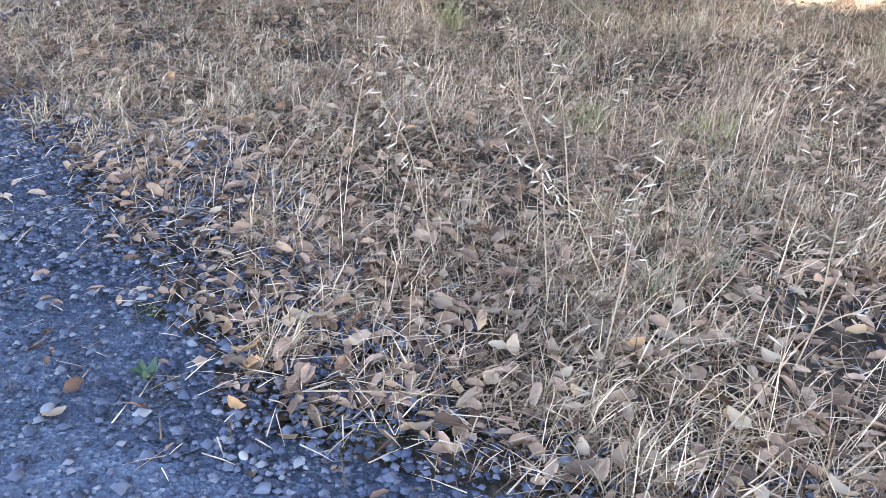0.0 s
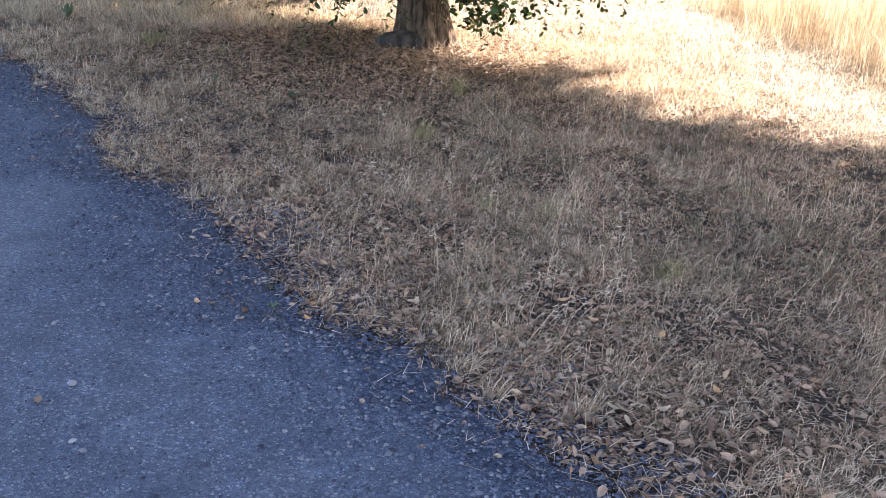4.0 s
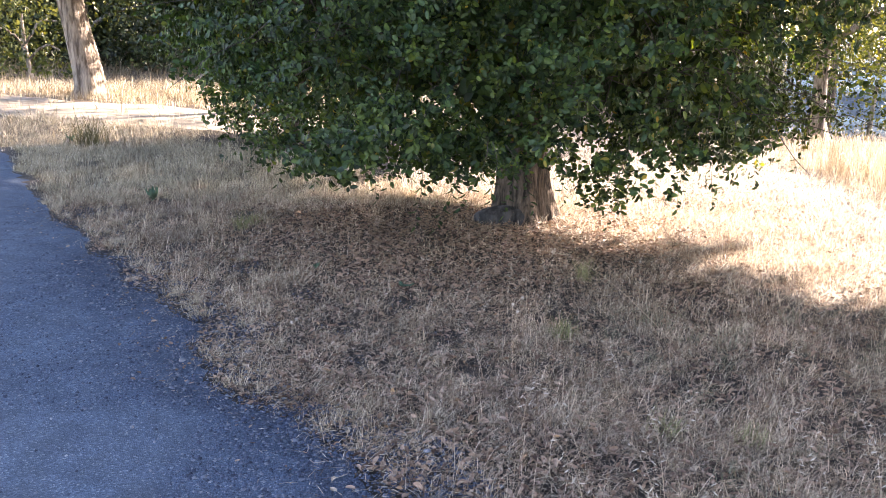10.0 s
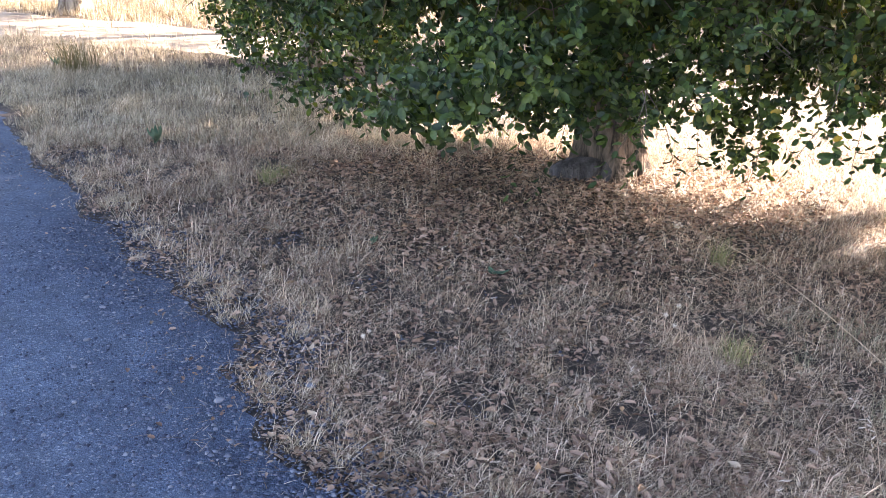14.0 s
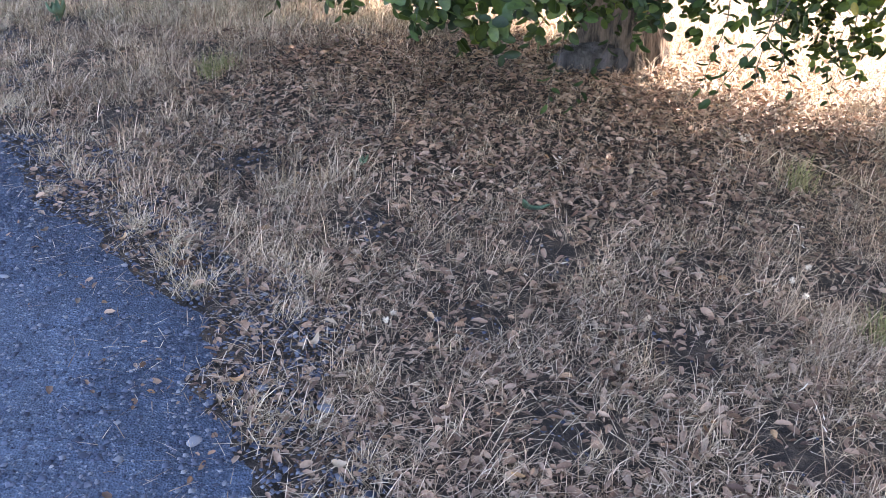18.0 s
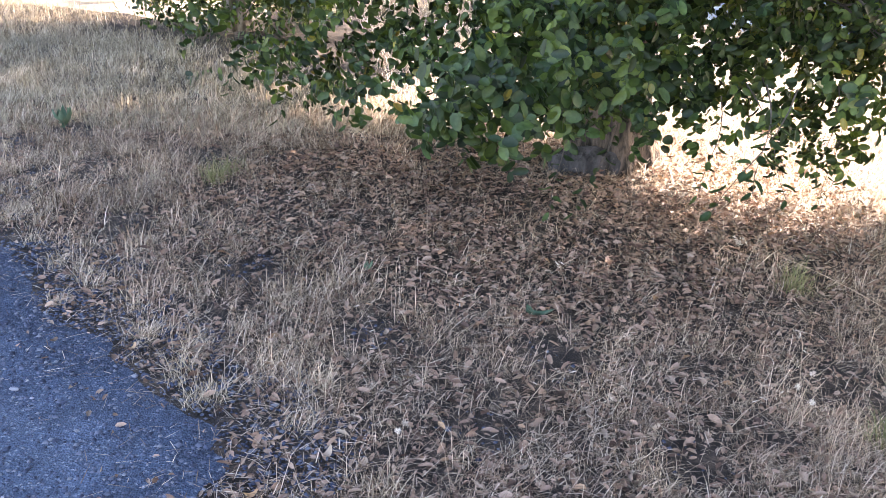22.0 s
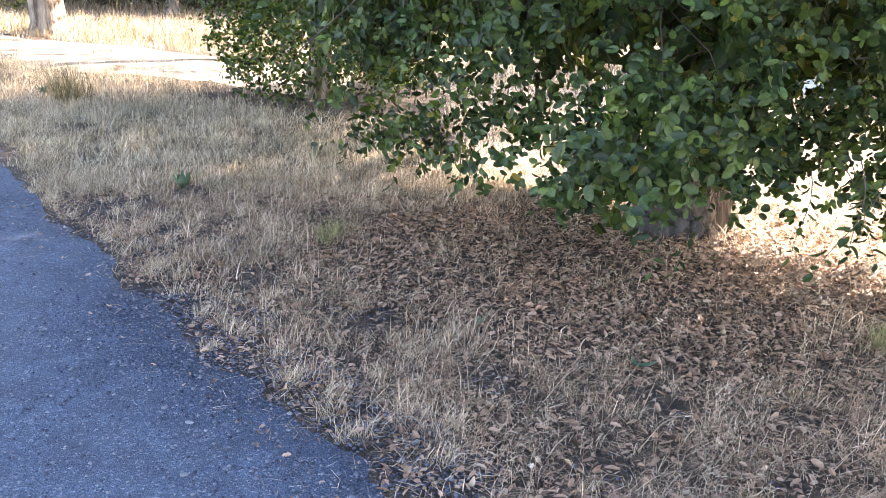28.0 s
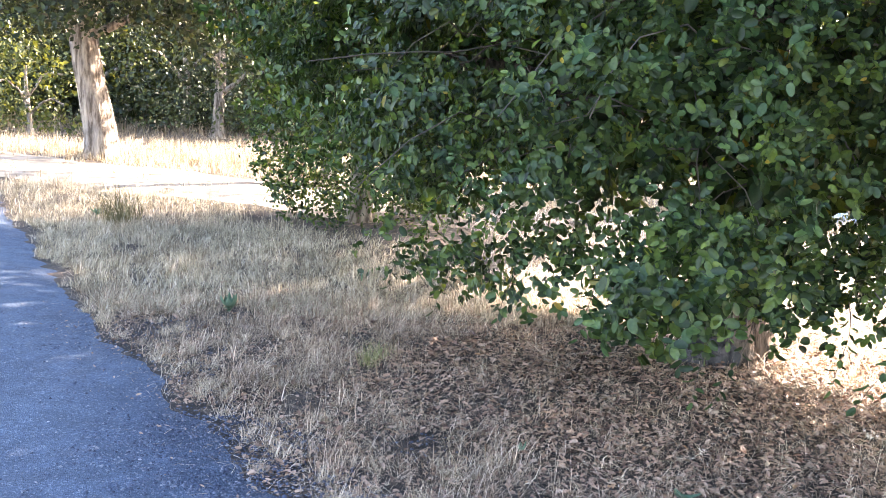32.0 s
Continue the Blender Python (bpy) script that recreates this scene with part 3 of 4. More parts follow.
bm = bmesh.new()
bmesh.ops.create_icosphere(bm, subdivisions=4, radius=1)
for vert in bm.verts:
    c_ = vert.co
    k_ = 1 + 0.16 * noise.noise(c_ * 1.6) + 0.05 * noise.noise(c_ * 6) - 0.22 * math.exp(-((c_.x - 0.25) / 0.06) ** 2)
    vert.co = Vector((c_.x * 0.24 * k_, c_.y * 0.14 * k_, (abs(c_.z) ** 0.7) * math.copysign(0.105, c_.z) * k_))
me_root = bpy.data.meshes.new("root")
bm.to_mesh(me_root)
bm.free()
me_root.materials.append(bark("grey_root", (0.03, 0.029, 0.032), (0.10, 0.095, 0.10), 14))
me_root.polygons.foreach_set("use_smooth", np.ones(len(me_root.polygons), bool))
me_root.transform(pose(0.56, 6.93, 0.03, 0, 0, 12))
oak_add("root", me_root, "smooth blue-grey swollen root with a crack")

YOUNG = (-1.85, 12.3, 0.0)
c = crown_points(3900, YOUNG, 1.25, 0.05, 6.0, lambda p: 0.06 + 0.25 * lattice(p * 4 + 20, p * 0, 33), 0.6, 0.7)
c2 = crown_points(4600, (-0.6, 10.9, 0), 2.75, 0.95, 7.4, lambda p: 0.95 + 0.5 * lattice(p * 4 + 20, p * 0, 36), 0.75, 0.7)
c2 = c2[(c2[:, 0] > -2.35 - 0.3 * np.sin(c2[:, 2] * 4)) | (c2[:, 2] > 3.4)]
seen = (c2[:, 0] < -1.3) & (c2[:, 2] < 3.0)
upper = [(c2[~seen], 6, 0.15, 0.17), (np.repeat(c2[seen], 2, 0) + rng.normal(0, 0.15, (2 * int(seen.sum()), 3)), 10, 0.10, 0.065)]
young_limbs = [((YOUNG[0], YOUNG[1], 0.8 + 0.3 * k), (YOUNG[0] + 0.7 * math.cos(k * 1.9), YOUNG[1] + 0.7 * math.sin(k * 1.9), 1.5 + 0.5 * k), 0.04, 0.01) for k in range(6)]
tree("young_oak_tree", "bushy young oak with leaves down to the ground", YOUNG, 4.2, 0.14, 0.07, (-0.03, 0), [shoots_to_leaves(c, 10, 0.10, 0.060), *[shoots_to_leaves(*g) for g in upper]], OAK_LEAF, 0.075, young_limbs, BARK_PALE, 5)

ROADSIDE = (-7.75, 20.2, 0.0)
c = crown_points(6500, (-6.9, 19.9, 0), 4.9, 2.3, 8.5, lambda p: 2.75 + 0.9 * (lattice(p * 3 + 20, p * 0, 34) - 0.5), 0.8, 0.7)
rl = [((-8.0, 20.2, 2.4 + 0.3 * k), (-7.8 + 3 * math.cos(k * 1.3), 20.2 + 3 * math.sin(k * 1.3), 3.4 + 0.5 * k), 0.1, 0.025) for k in range(7)]
tree("roadside_tree", "tall pale-barked tree leaning over the path", ROADSIDE, 6.5, 0.33, 0.18, (-0.10, 0.0), [shoots_to_leaves(c[c[:, 2] < 4.4], 11, 0.20, 0.115), shoots_to_leaves(c[c[:, 2] >= 4.4][::3], 8, 0.3, 0.24), shoots_to_leaves(np.concatenate([np.array([[-7.0, 19.0, 3.5]]) + unit(420) * np.array([[2.4, 0.8, 0.6]]), np.array([[-4.8, 19.3, 3.2]]) + unit(420) * np.array([[2.0, 1.0, 0.7]])]), 10, 0.18, 0.09)], WOOD_LEAF, 0.16, rl, BARK_PALE, 7, 0.35)

BEHIND = (-2.7, 16.7, 0.0)
c = crown_points(2400, (-2.5, 16.8, 0), 2.9, 1.9, 7.5, lambda p: 1.9 + 0.9 * (lattice(p * 3 + 20, p * 0, 37) - 0.5), 0.8, 0.7)
bl = [((BEHIND[0], BEHIND[1], 1.7 + 0.3 * k), (BEHIND[0] + 2.2 * math.cos(k * 1.5), BEHIND[1] + 2.2 * math.sin(k * 1.5), 2.6 + 0.5 * k), 0.07, 0.02) for k in range(6)]
tree("field_oak_tree", "pale-trunked oak standing behind the bushy young oak", BEHIND, 5.0, 0.19, 0.11, (0.02, 0.0), [shoots_to_leaves(c[c[:, 2] < 4], 9, 0.18, 0.10), shoots_to_leaves(c[c[:, 2] >= 4][::2], 8, 0.28, 0.22)], WOOD_LEAF, 0.1, bl, BARK_PALE, 8)

LAKESIDE = (7.7, 17.5, -0.5)
c = crown_points(2000, (7.2, 17.3, 0), 2.8, 0.9, 6.0, lambda p: 0.95 + 0.9 * (lattice(p * 3 + 20, p * 0, 35) - 0.5), 0.8, 0.7)
ll = [((7.7, 17.5, 1.2 + 0.3 * k), (7.7 + 2.5 * math.cos(k * 1.3), 17.5 + 2.5 * math.sin(k * 1.3), 2.4 + 0.5 * k), 0.08, 0.02) for k in range(7)]
tree("lakeside_tree", "sunlit oak with a flared pale trunk on the lake bank", LAKESIDE, 5.5, 0.135, 0.11, (0.0, 0.0), [shoots_to_leaves(c, 13, 0.20, 0.075)], FAR_LEAF, 0.14, ll, BARK_PALE, 9, 0.6)

# the tree to the right, out of view, whose shade covers the path
SHADE = (5.92, 4.8, 0.0)
PER_METRE = SUN_FROM / math.tan(SUN_HEIGHT)
RIM_X, RIM_Y = np.array([-4.0, 0.2, 1.2, 1.5, 1.75, 2.0, 2.6, 3.3, 6.0, 9.0]), np.array([5.0, 5.5, 6.1, 5.7, 5.1, 4.8, 4.6, 4.35, 3.4, 2.6])


def sun_gaps(p):
    """How far the shadow of a point of the crown falls beyond the rim of the shade; gaps for two flecks of sun on the path."""
    x, y = p[:, 0] - PER_METRE.x * p[:, 2], p[:, 1] - PER_METRE.y * p[:, 2]
    beyond_rim = (y - np.interp(x, RIM_X, RIM_Y)) * 0.8
    for fx, fy, fr in ((-0.30, 1.28, 0.02), (0.14, 1.08, -0.06)):
        beyond_rim = np.maximum(beyond_rim, fr - np.hypot(x - fx, (y - fy) * 1.4))
    return beyond_rim


c = crown_points(4800, SHADE, 4.1, 2.7, 9.5, None, 0.9, 0.6)
c = c[sun_gaps(c) < -0.50 + 0.2 * rng.uniform(-1, 1, len(c))]
hx = rng.uniform(0.0, 6.5, 2100)
hz = 2.95 + 0.5 * (lattice(hx * 1.7, hx * 0, 77) - 0.5) + rng.normal(0, 0.06, 2100)
hem = np.stack([hx + PER_METRE.x * hz, np.interp(hx, RIM_X, RIM_Y) + 0.10 - 1.5 * rng.uniform(0, 1, 2100) ** 0.6 + 0.25 * (lattice(hx * 3.1, hx * 0, 78) - 0.5) + PER_METRE.y * hz, hz], -1)
sl = [((SHADE[0], SHADE[1], 2.2 + 0.4 * k), (SHADE[0] + 2.8 * math.cos(k * 1.3), SHADE[1] + 2.8 * math.sin(k * 1.3), 3.4 + 0.6 * k), 0.09, 0.02) for k in range(7)]
tree("shade_tree", "large dense oak whose shade covers the path", SHADE, 6.5, 0.32, 0.16, (0.0, 0.0), [shoots_to_leaves(c, 8, 0.24, 0.38), shoots_to_leaves(hem, 6, 0.10, 0.085)], FAR_LEAF, 0.2, sl, BARK, 11, 0.4)

# woods at the edge of the field: place, crown radius, height, hem, shoots, leaf size, whether the leaves are pale
WOODS = [(-27, 40, 5, 9, 0.3, 700, 0.40, 0), (-19, 37, 4, 8, 0.4, 900, 0.28, 0), (-13.5, 35, 3.6, 8, 1.0, 900, 0.17, 1), (-7.4, 29.5, 2.7, 7, 0.55, 1300, 0.11, 0), (-9.6, 34, 3.0, 5.5, 0.2, 1000, 0.15, 0), (-4.4, 31.5, 3.0, 4.4, 0.1, 1200, 0.13, 0), (-0.6, 30.5, 2.6, 4.4, 0.1, 900, 0.14, 0),
         (-12.6, 28.0, 1.7, 2.9, 0.05, 420, 0.12, 1), (-16.2, 31.0, 2.2, 3.8, 0.05, 420, 0.14, 1), (2.5, 37, 4.5, 9, 0.4, 600, 0.25, 0), (-13.2, 39, 3.6, 5.5, 0.0, 800, 0.30, 0), (-8.6, 37.5, 3.4, 5.0, 0.0, 900, 0.28, 0), (-3.8, 36.5, 3.4, 5.0, 0.0, 800, 0.28, 0), (-24, 47, 6, 11, 0.2, 700, 0.60, 0), (-30, 49, 7, 13, 0.2, 600, 0.7, 0), (-20, 51, 7, 13, 0.2, 600, 0.7, 0), (-11, 51, 7, 13, 0.2, 600, 0.7, 0), (-6, 46, 6, 12, 0.2, 700, 0.60, 0), (-15, 56, 7, 13, 0.2, 600, 0.75, 0), (-38, 54, 8, 14, 0.2, 600, 0.85, 0), (1, 56, 8, 13, 0.2, 600, 0.8, 0),
         # the tree at (9.35, 21.2) is added, crown out of view, to shade the meadow
         (15, 26, 3.0, 6, 0.1, 600, 0.17, 1), (21, 28, 4, 8, 0.2, 600, 0.22, 1), (4.6, 23.0, 1.5, 2.6, -0.9, 500, 0.09, 1), (7.3, 19.4, 1.0, 1.3, -1.2, 260, 0.05, 1), (8.7, 19.9, 1.2, 1.9, -1.2, 280, 0.055, 1), (-19.5, 31.5, 2.2, 3.4, 0.05, 420, 0.15, 1), (11.3, 22.5, 1.8, 3.0, -0.8, 500, 0.10, 1), (9.35, 21.2, 2.5, 10.5, 4.3, 500, 0.15, 1), (7, 46, 5, 9, 0, 420, 0.5, 1), (27, 44, 6, 10, 0, 420, 0.6, 1)]
WOODS += [(x, y, 11, 16.5, 0, 420, 1.1, 1) for x, y in ((-8, 98), (12, 97), (31, 94), (50, 88), (68, 78), (84, 62))]
for k, (x, y, r, h, low, shoots, leaf, pale) in enumerate(WOODS):
    c = crown_points(shoots, (x, y, 0), r, low, h, None, 0.8, 0.7)
    z0 = float(land(x, y))
    lim = [((x, y, h * (0.18 + 0.06 * j)), (x + r * 0.6 * math.cos(j * 2.1), y + r * 0.6 * math.sin(j * 2.1), h * (0.3 + 0.1 * j)), 0.014 * h, 0.03) for j in range(4)]
    shrub = h < 4
    tree("shrub" if shrub else "field_tree", "pale green shrub in the dry field" if shrub else "leafy tree at the far edge of the dry field", (x, y, z0), h * 0.7, 0.028 * h, 0.014 * h, (0, 0), [shoots_to_leaves(c, 5, 0.09 * r, leaf * 1.15)], FAR_LEAF if pale else WOOD_LEAF, leaf, lim, BARK if low > 4 else BARK_PALE, 20 + k, category="shrub" if shrub else "tree")

# ---- ground cover ----
BARE = [(-1.76, 6.02, 0.17), (-1.17, 5.5, 0.16), (-0.18, 4.73, 0.15), (-2.75, 7.2, 0.30), (-2.4, 7.6, 0.20), (-2.15, 5.75, 0.22), (1.05, 2.25, 0.13), (-1.25, 4.62, 0.14), (0.05, 4.15, 0.12), (-3.9, 10.0, 0.25)]


BARE += [(-2.35, 6.75, 0.12), (-0.75, 4.95, 0.12), (-0.5, 4.35, 0.12), (0.15, 3.75, 0.13), (-0.35, 3.85, 0.1)]


def bare(x, y):
    b = 0 * np.asarray(x, float)
    for bx, by, r in BARE:
        b = np.maximum(b, 1 - step(r * 0.5, r * 1.15, np.hypot(x - bx, (y - by) * 0.8)))
    return b


def under_oak(x, y):
    d = np.hypot((x - 0.15) / 1.9, (y - 6.35) / 1.35)
    return 1 - step(0.55, 1.15, d + 0.35 * (lattice(x * 2.2, y * 2.2, 41) - 0.5))


def tufts(n, x0, x1, y0, y1, keep, per, radius, height, width, lean, seed_curl=0.5, plain=False):
    x, y = rng.uniform(x0, x1, n), rng.uniform(y0, y1, n)
    k = rng.uniform(0, 1, n) < keep(x, y)
    x, y = x[k], y[k]
    size = np.repeat(rng.uniform(0.6, 1.25, len(x)), per)
    fav, loose = np.repeat(rng.uniform(-np.pi, np.pi, len(x)), per), np.repeat(rng.uniform(0.5, 2.2, len(x)), per)
    x, y = np.repeat(x, per), np.repeat(y, per)
    m = len(x)
    x, y = x + rng.normal(size=m) * radius, y + rng.normal(size=m) * radius
    heading = fav + rng.normal(size=m) * loose
    z = land(x, y) - 0.015
    return blades(x, y, z, height * size * rng.uniform(0.5, 1.2, m), width * rng.uniform(0.6, 1.3, m), heading, np.clip(rng.normal(lean, 0.38, m), 0.02, 1.5), rng.uniform(0.0, seed_curl * 2, m), plain)


def grass_keep(dense):
    def keep(x, y):
        d = off_road(x, y)
        edge = step(-0.03, 0.28, d + 0.30 * (lattice(x * 5, y * 5, 44) - 0.5))
        patchy = (0.35 + 0.85 * lattice(x * 2.6, y * 2.6, 42)) * step(0.12, 0.62, lattice(x * 8.5, y * 8.5, 46))
        return dense * edge * (1 - 0.97 * bare(x, y)) * (1 - 0.66 * under_oak(x, y)) * patchy
    return keep


near = [tufts(7500, -4.2, 1.2, 5.2, 8.2, lambda x, y: grass_keep(1.2)(x, y) * (off_road(x, y) > 0.05) * (1 - under_oak(x, y)), 8, 0.026, 0.12, 0.0040, 0.75, 0.6, True),
        tufts(25000, -3.6, 3.4, 0.9, 8.2, grass_keep(1.2), 10, 0.021, 0.088, 0.0021, 0.70, 0.62),
        tufts(11000, -0.5, 2.2, 1.2, 4.4, grass_keep(1.2), 9, 0.018, 0.066, 0.0021, 0.85, 0.7),
        tufts(17000, -3.0, 2.6, 1.6, 7.4, lambda x, y: grass_keep(1.1)(x, y) * (off_road(x, y) > 0.12), 7, 0.06, 0.16, 0.0017, 1.15, 0.35, True),
        tufts(3600, -2.6, 2.8, 1.6, 6.6, lambda x, y: grass_keep(1.0)(x, y) * (off_road(x, y) > 0.10), 4, 0.035, 0.19, 0.0015, 0.3, 0.4, True)]
tagged(new("dry_grass", mesh_of("dry_grass", *joined(near), STRAW)), "short dry straw-coloured grass along the path", "grass", kind="stuff")


def beyond(x, y):
    return ((y > 7.6) | (x > 2.9) | (x < -3.2)) * (off_road(x, y) > -0.02 + 0.2 * lattice(x * 5, y * 5, 44)) * (1 - 0.9 * bare(x, y)) * (1 - 0.85 * under_oak(x, y))


def lit_strip(x, y):
    """The trodden strip across the grass behind the young oak."""
    return (1 - step(0.75, 1.1, np.abs(y - trail_y(x)) / trail_half(x) + 0.25 * (lattice(x * 3, y * 3, 63) - 0.5))) * (1 - step(-2.6, -1.6, x))


def lit_ground(x, y):
    """The open sunlit ground beyond the big oak, where paler straw paints in the glare."""
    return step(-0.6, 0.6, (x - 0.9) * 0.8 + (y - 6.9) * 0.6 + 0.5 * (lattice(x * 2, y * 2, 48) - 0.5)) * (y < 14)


def lit_ground_keep(x, y):
    return lit_ground(x, y) * (1 - 0.8 * tall_keep(x, y)) * (0.6 + 0.6 * lattice(x * 2.2, y * 2.2, 47))


def tall_keep(x, y):
    right = step(-0.3, 0.5, x - 4.15 - 0.6 * (lattice(x * 1.3, y * 1.3, 57) - 0.5)) * (y > 4.6) * (1 - step(11.3, 12.6, x * 0.42 + y * 0.9))
    left = step(17.5, 19.5, y) * (x < 1.5) * 0.6
    return np.clip(right + left, 0, 1) * (off_road(x, y) > 0.2)


def meadow_keep(x, y):
    return beyond(x, y) * (1 - lit_ground(x, y)) * (0.45 + 0.8 * lattice(x * 2.2, y * 2.2, 47)) * (1 - 0.9 * lit_strip(x, y))


mid = [tufts(24000, -6.5, 2.5, 6.6, 11.5, meadow_keep, 8, 0.034, 0.135, 0.0042, 0.75, 0.6, True),
       tufts(12000, -9, 5, 11, 15, meadow_keep, 9, 0.06, 0.16, 0.0042, 0.7, 0.6, True),
       tufts(5500, -14, 14, 14.5, 26, lambda x, y: beyond(x, y) * 0.85 * (1 - 0.9 * lit_strip(x, y)) * ((x < 2.5) | (x * 0.3 + y * 0.95 < 19)), 8, 0.09, 0.25, 0.009, 0.4, 0.5, True)]
tagged(new("meadow_grass", mesh_of("meadow_grass", *joined(mid), MEADOW_STRAW)), "ankle-high bleached meadow grass", "grass", kind="stuff")


tall_left = [tufts(6500, -22, 6, 17, 34, lambda x, y: tall_keep(x, y) * 0.9 * (1 - lit_strip(x, y)) * (0.4 + 0.9 * lattice(x * 0.8, y * 0.8, 58)), 9, 0.16, 0.34, 0.008, 0.55, 0.6, True),
             tufts(7000, -50, 8, 30, 70, lambda x, y: (off_road(x, y) > 0.3) * 0.8 + 0 * x, 6, 0.3, 0.6, 0.035, 0.35, 0.5, True)]
tall_left.append(tufts(2600, -10.5, -2.6, 13, 22, lambda x, y: step(0.0, 0.5, y - trail_y(x) - trail_half(x)) * (1 - step(3.5, 6.0, y - trail_y(x))) * (off_road(x, y) > 0.3), 8, 0.12, 0.30, 0.006, 0.55, 0.6, True))
tagged(new("field_grass", mesh_of("field_grass", *joined(tall_left), FIELD_STRAW)), "tall dry tan grass in the far field", "grass", kind="stuff")
tall = [tufts(12000, 3.4, 12, 4.6, 14, lambda x, y: tall_keep(x, y) * 0.9, 6, 0.07, 0.52, 0.0036, 0.26, 0.45, True)]
# paler straw on the sunlit ground, brightening it by colour
tagged(new("sunlit_grass", mesh_of("sunlit_grass", *joined([tufts(9000, -0.5, 6.5, 4.6, 14, lit_ground_keep, 7, 0.05, 0.11, 0.0036, 0.85, 0.5, True), tufts(7000, 0.3, 4.4, 4.4, 9.5, lit_ground_keep, 5, 0.08, 0.13, 0.0036, 1.3, 0.2, True)]), LIT_STRAW)), "flattened straw coloured paler where the sun falls", "grass", kind="stuff")
tagged(new("tall_grass", mesh_of("tall_grass", *joined(tall), GOLD_STRAW)), "tall golden wild oats in the sunny field", "grass", kind="stuff")

# the verge on the far side of the path and the ground round about
def verge_keep(x, y):
    d = off_road(x, y)
    far_side = d < -ROAD_WIDTH - 0.1 - 0.3 * lattice(x * 3, y * 3, 55)
    near_side = (d > 0.1) & ((y < 1.0) | ((x > 3.2) & (y < 5.0)))
    return (far_side | near_side) * (0.5 + 0.8 * lattice(x * 2, y * 2, 56))


tagged(new("verge_grass", mesh_of("verge_grass", *tufts(7500, -11, 8, -5, 13, verge_keep, 6, 0.06, 0.12, 0.007, 0.8, 0.5, True), STRAW)), "short dry grass on the far side of the path", "grass", kind="stuff")

# fallen leaves
n = 80000
x, y = rng.uniform(-3.0, 3.2, n), rng.uniform(0.9, 8.6, n)
d = off_road(x, y)
near_path = 0.6 * (1 - step(0.3, 1.3, d)) * (1 - step(3.2, 4.6, y)) + 0.35 * (1 - step(4.4, 6.0, y))
want = np.clip(0.08 + 0.80 * under_oak(x, y) + 0.40 * near_path, 0, 1) * (1 - 0.4 * bare(x, y)) * (0.4 + 0.9 * lattice(x * 3, y * 3, 43)) * step(-0.06, 0.10, d + 0.12 * (lattice(x * 7, y * 7, 45) - 0.5))
k = rng.uniform(0, 1, n) < want
x, y = x[k], y[k]
n = len(x)
p = np.stack([x, y, land(x, y) + rng.uniform(0.002, 0.032, n)], -1)
a = rng.uniform(-np.pi, np.pi, n)
s = rng.uniform(0.020, 0.044, n)
v, f = leaves(p, np.stack([np.cos(a), np.sin(a), rng.normal(0, 0.22, n)], -1), np.array([0, 0, 1.0]) + 0.42 * rng.normal(size=(n, 3)), s, s * rng.uniform(0.34, 0.56, n), 0.5, 0.26, fine=True)
n = 42000
y = rng.uniform(1.3, 7.6, n)
x = edge_x(y) - 0.45 + rng.uniform(0.0, 1.0, n) ** 1.2 * (2.05 + 0.35 * y)
k = rng.uniform(0, 1, n) < (0.25 + 0.9 * lattice(x * 4, y * 4, 49)) * (1 - 0.6 * bare(x, y)) * np.where(off_road(x, y) < 0, 0.09 * np.clip(1 + off_road(x, y) / 0.4, 0, 1), 1)
x, y = x[k], y[k]
n = len(x)
a = rng.uniform(-np.pi, np.pi, n)
s = rng.uniform(0.012, 0.032, n)
scraps = leaves(np.stack([x, y, np.where(off_road(x, y) < 0, road_z(x, y) + 0.004, land(x, y) + rng.uniform(-0.004, 0.016, n))], -1), np.stack([np.cos(a), np.sin(a), rng.normal(0, 0.25, n)], -1), np.array([0, 0, 1.0]) + 0.45 * rng.normal(size=(n, 3)), s, s * rng.uniform(0.3, 0.6, n), 0.45, 0.18)
tagged(new("leaf_scraps", mesh_of("leaf_scraps", *scraps, LITTER)), "broken brown leaf scraps between the grass", "leaf litter", kind="stuff")
tagged(new("leaf_litter", mesh_of("leaf_litter", v, f, LITTER)), "layer of curled brown fallen oak leaves", "leaf litter", kind="stuff")


# loose gravel on the path
def stones(x, y, z, size, flat=0.6):
    n = len(x)
    base = np.array([[1, 0.1, 0], [0.1, 0.9, 0.1], [-0.9, 0.15, -0.1], [-0.1, -0.9, 0.1], [0.15, 0.1, 1], [0, 0, -1.0]])
    tri = np.array([[0, 1, 4], [1, 2, 4], [2, 3, 4], [3, 0, 4], [1, 0, 5], [3, 2, 5]])
    v = base[None] * rng.uniform(0.65, 1.3, (n, 6, 1)) * size[:, None, None]
    v[..., 2] *= flat
    a = rng.uniform(0, 2 * np.pi, n)
    c, s_ = np.cos(a)[:, None], np.sin(a)[:, None]
    v = np.stack([v[..., 0] * c - v[..., 1] * s_, v[..., 0] * s_ + v[..., 1] * c, v[..., 2]], -1) + np.stack([x, y, z], -1)[:, None]
    return v.reshape(-1, 3), (np.arange(n)[:, None, None] * 6 + tri[None]).reshape(-1, 3)


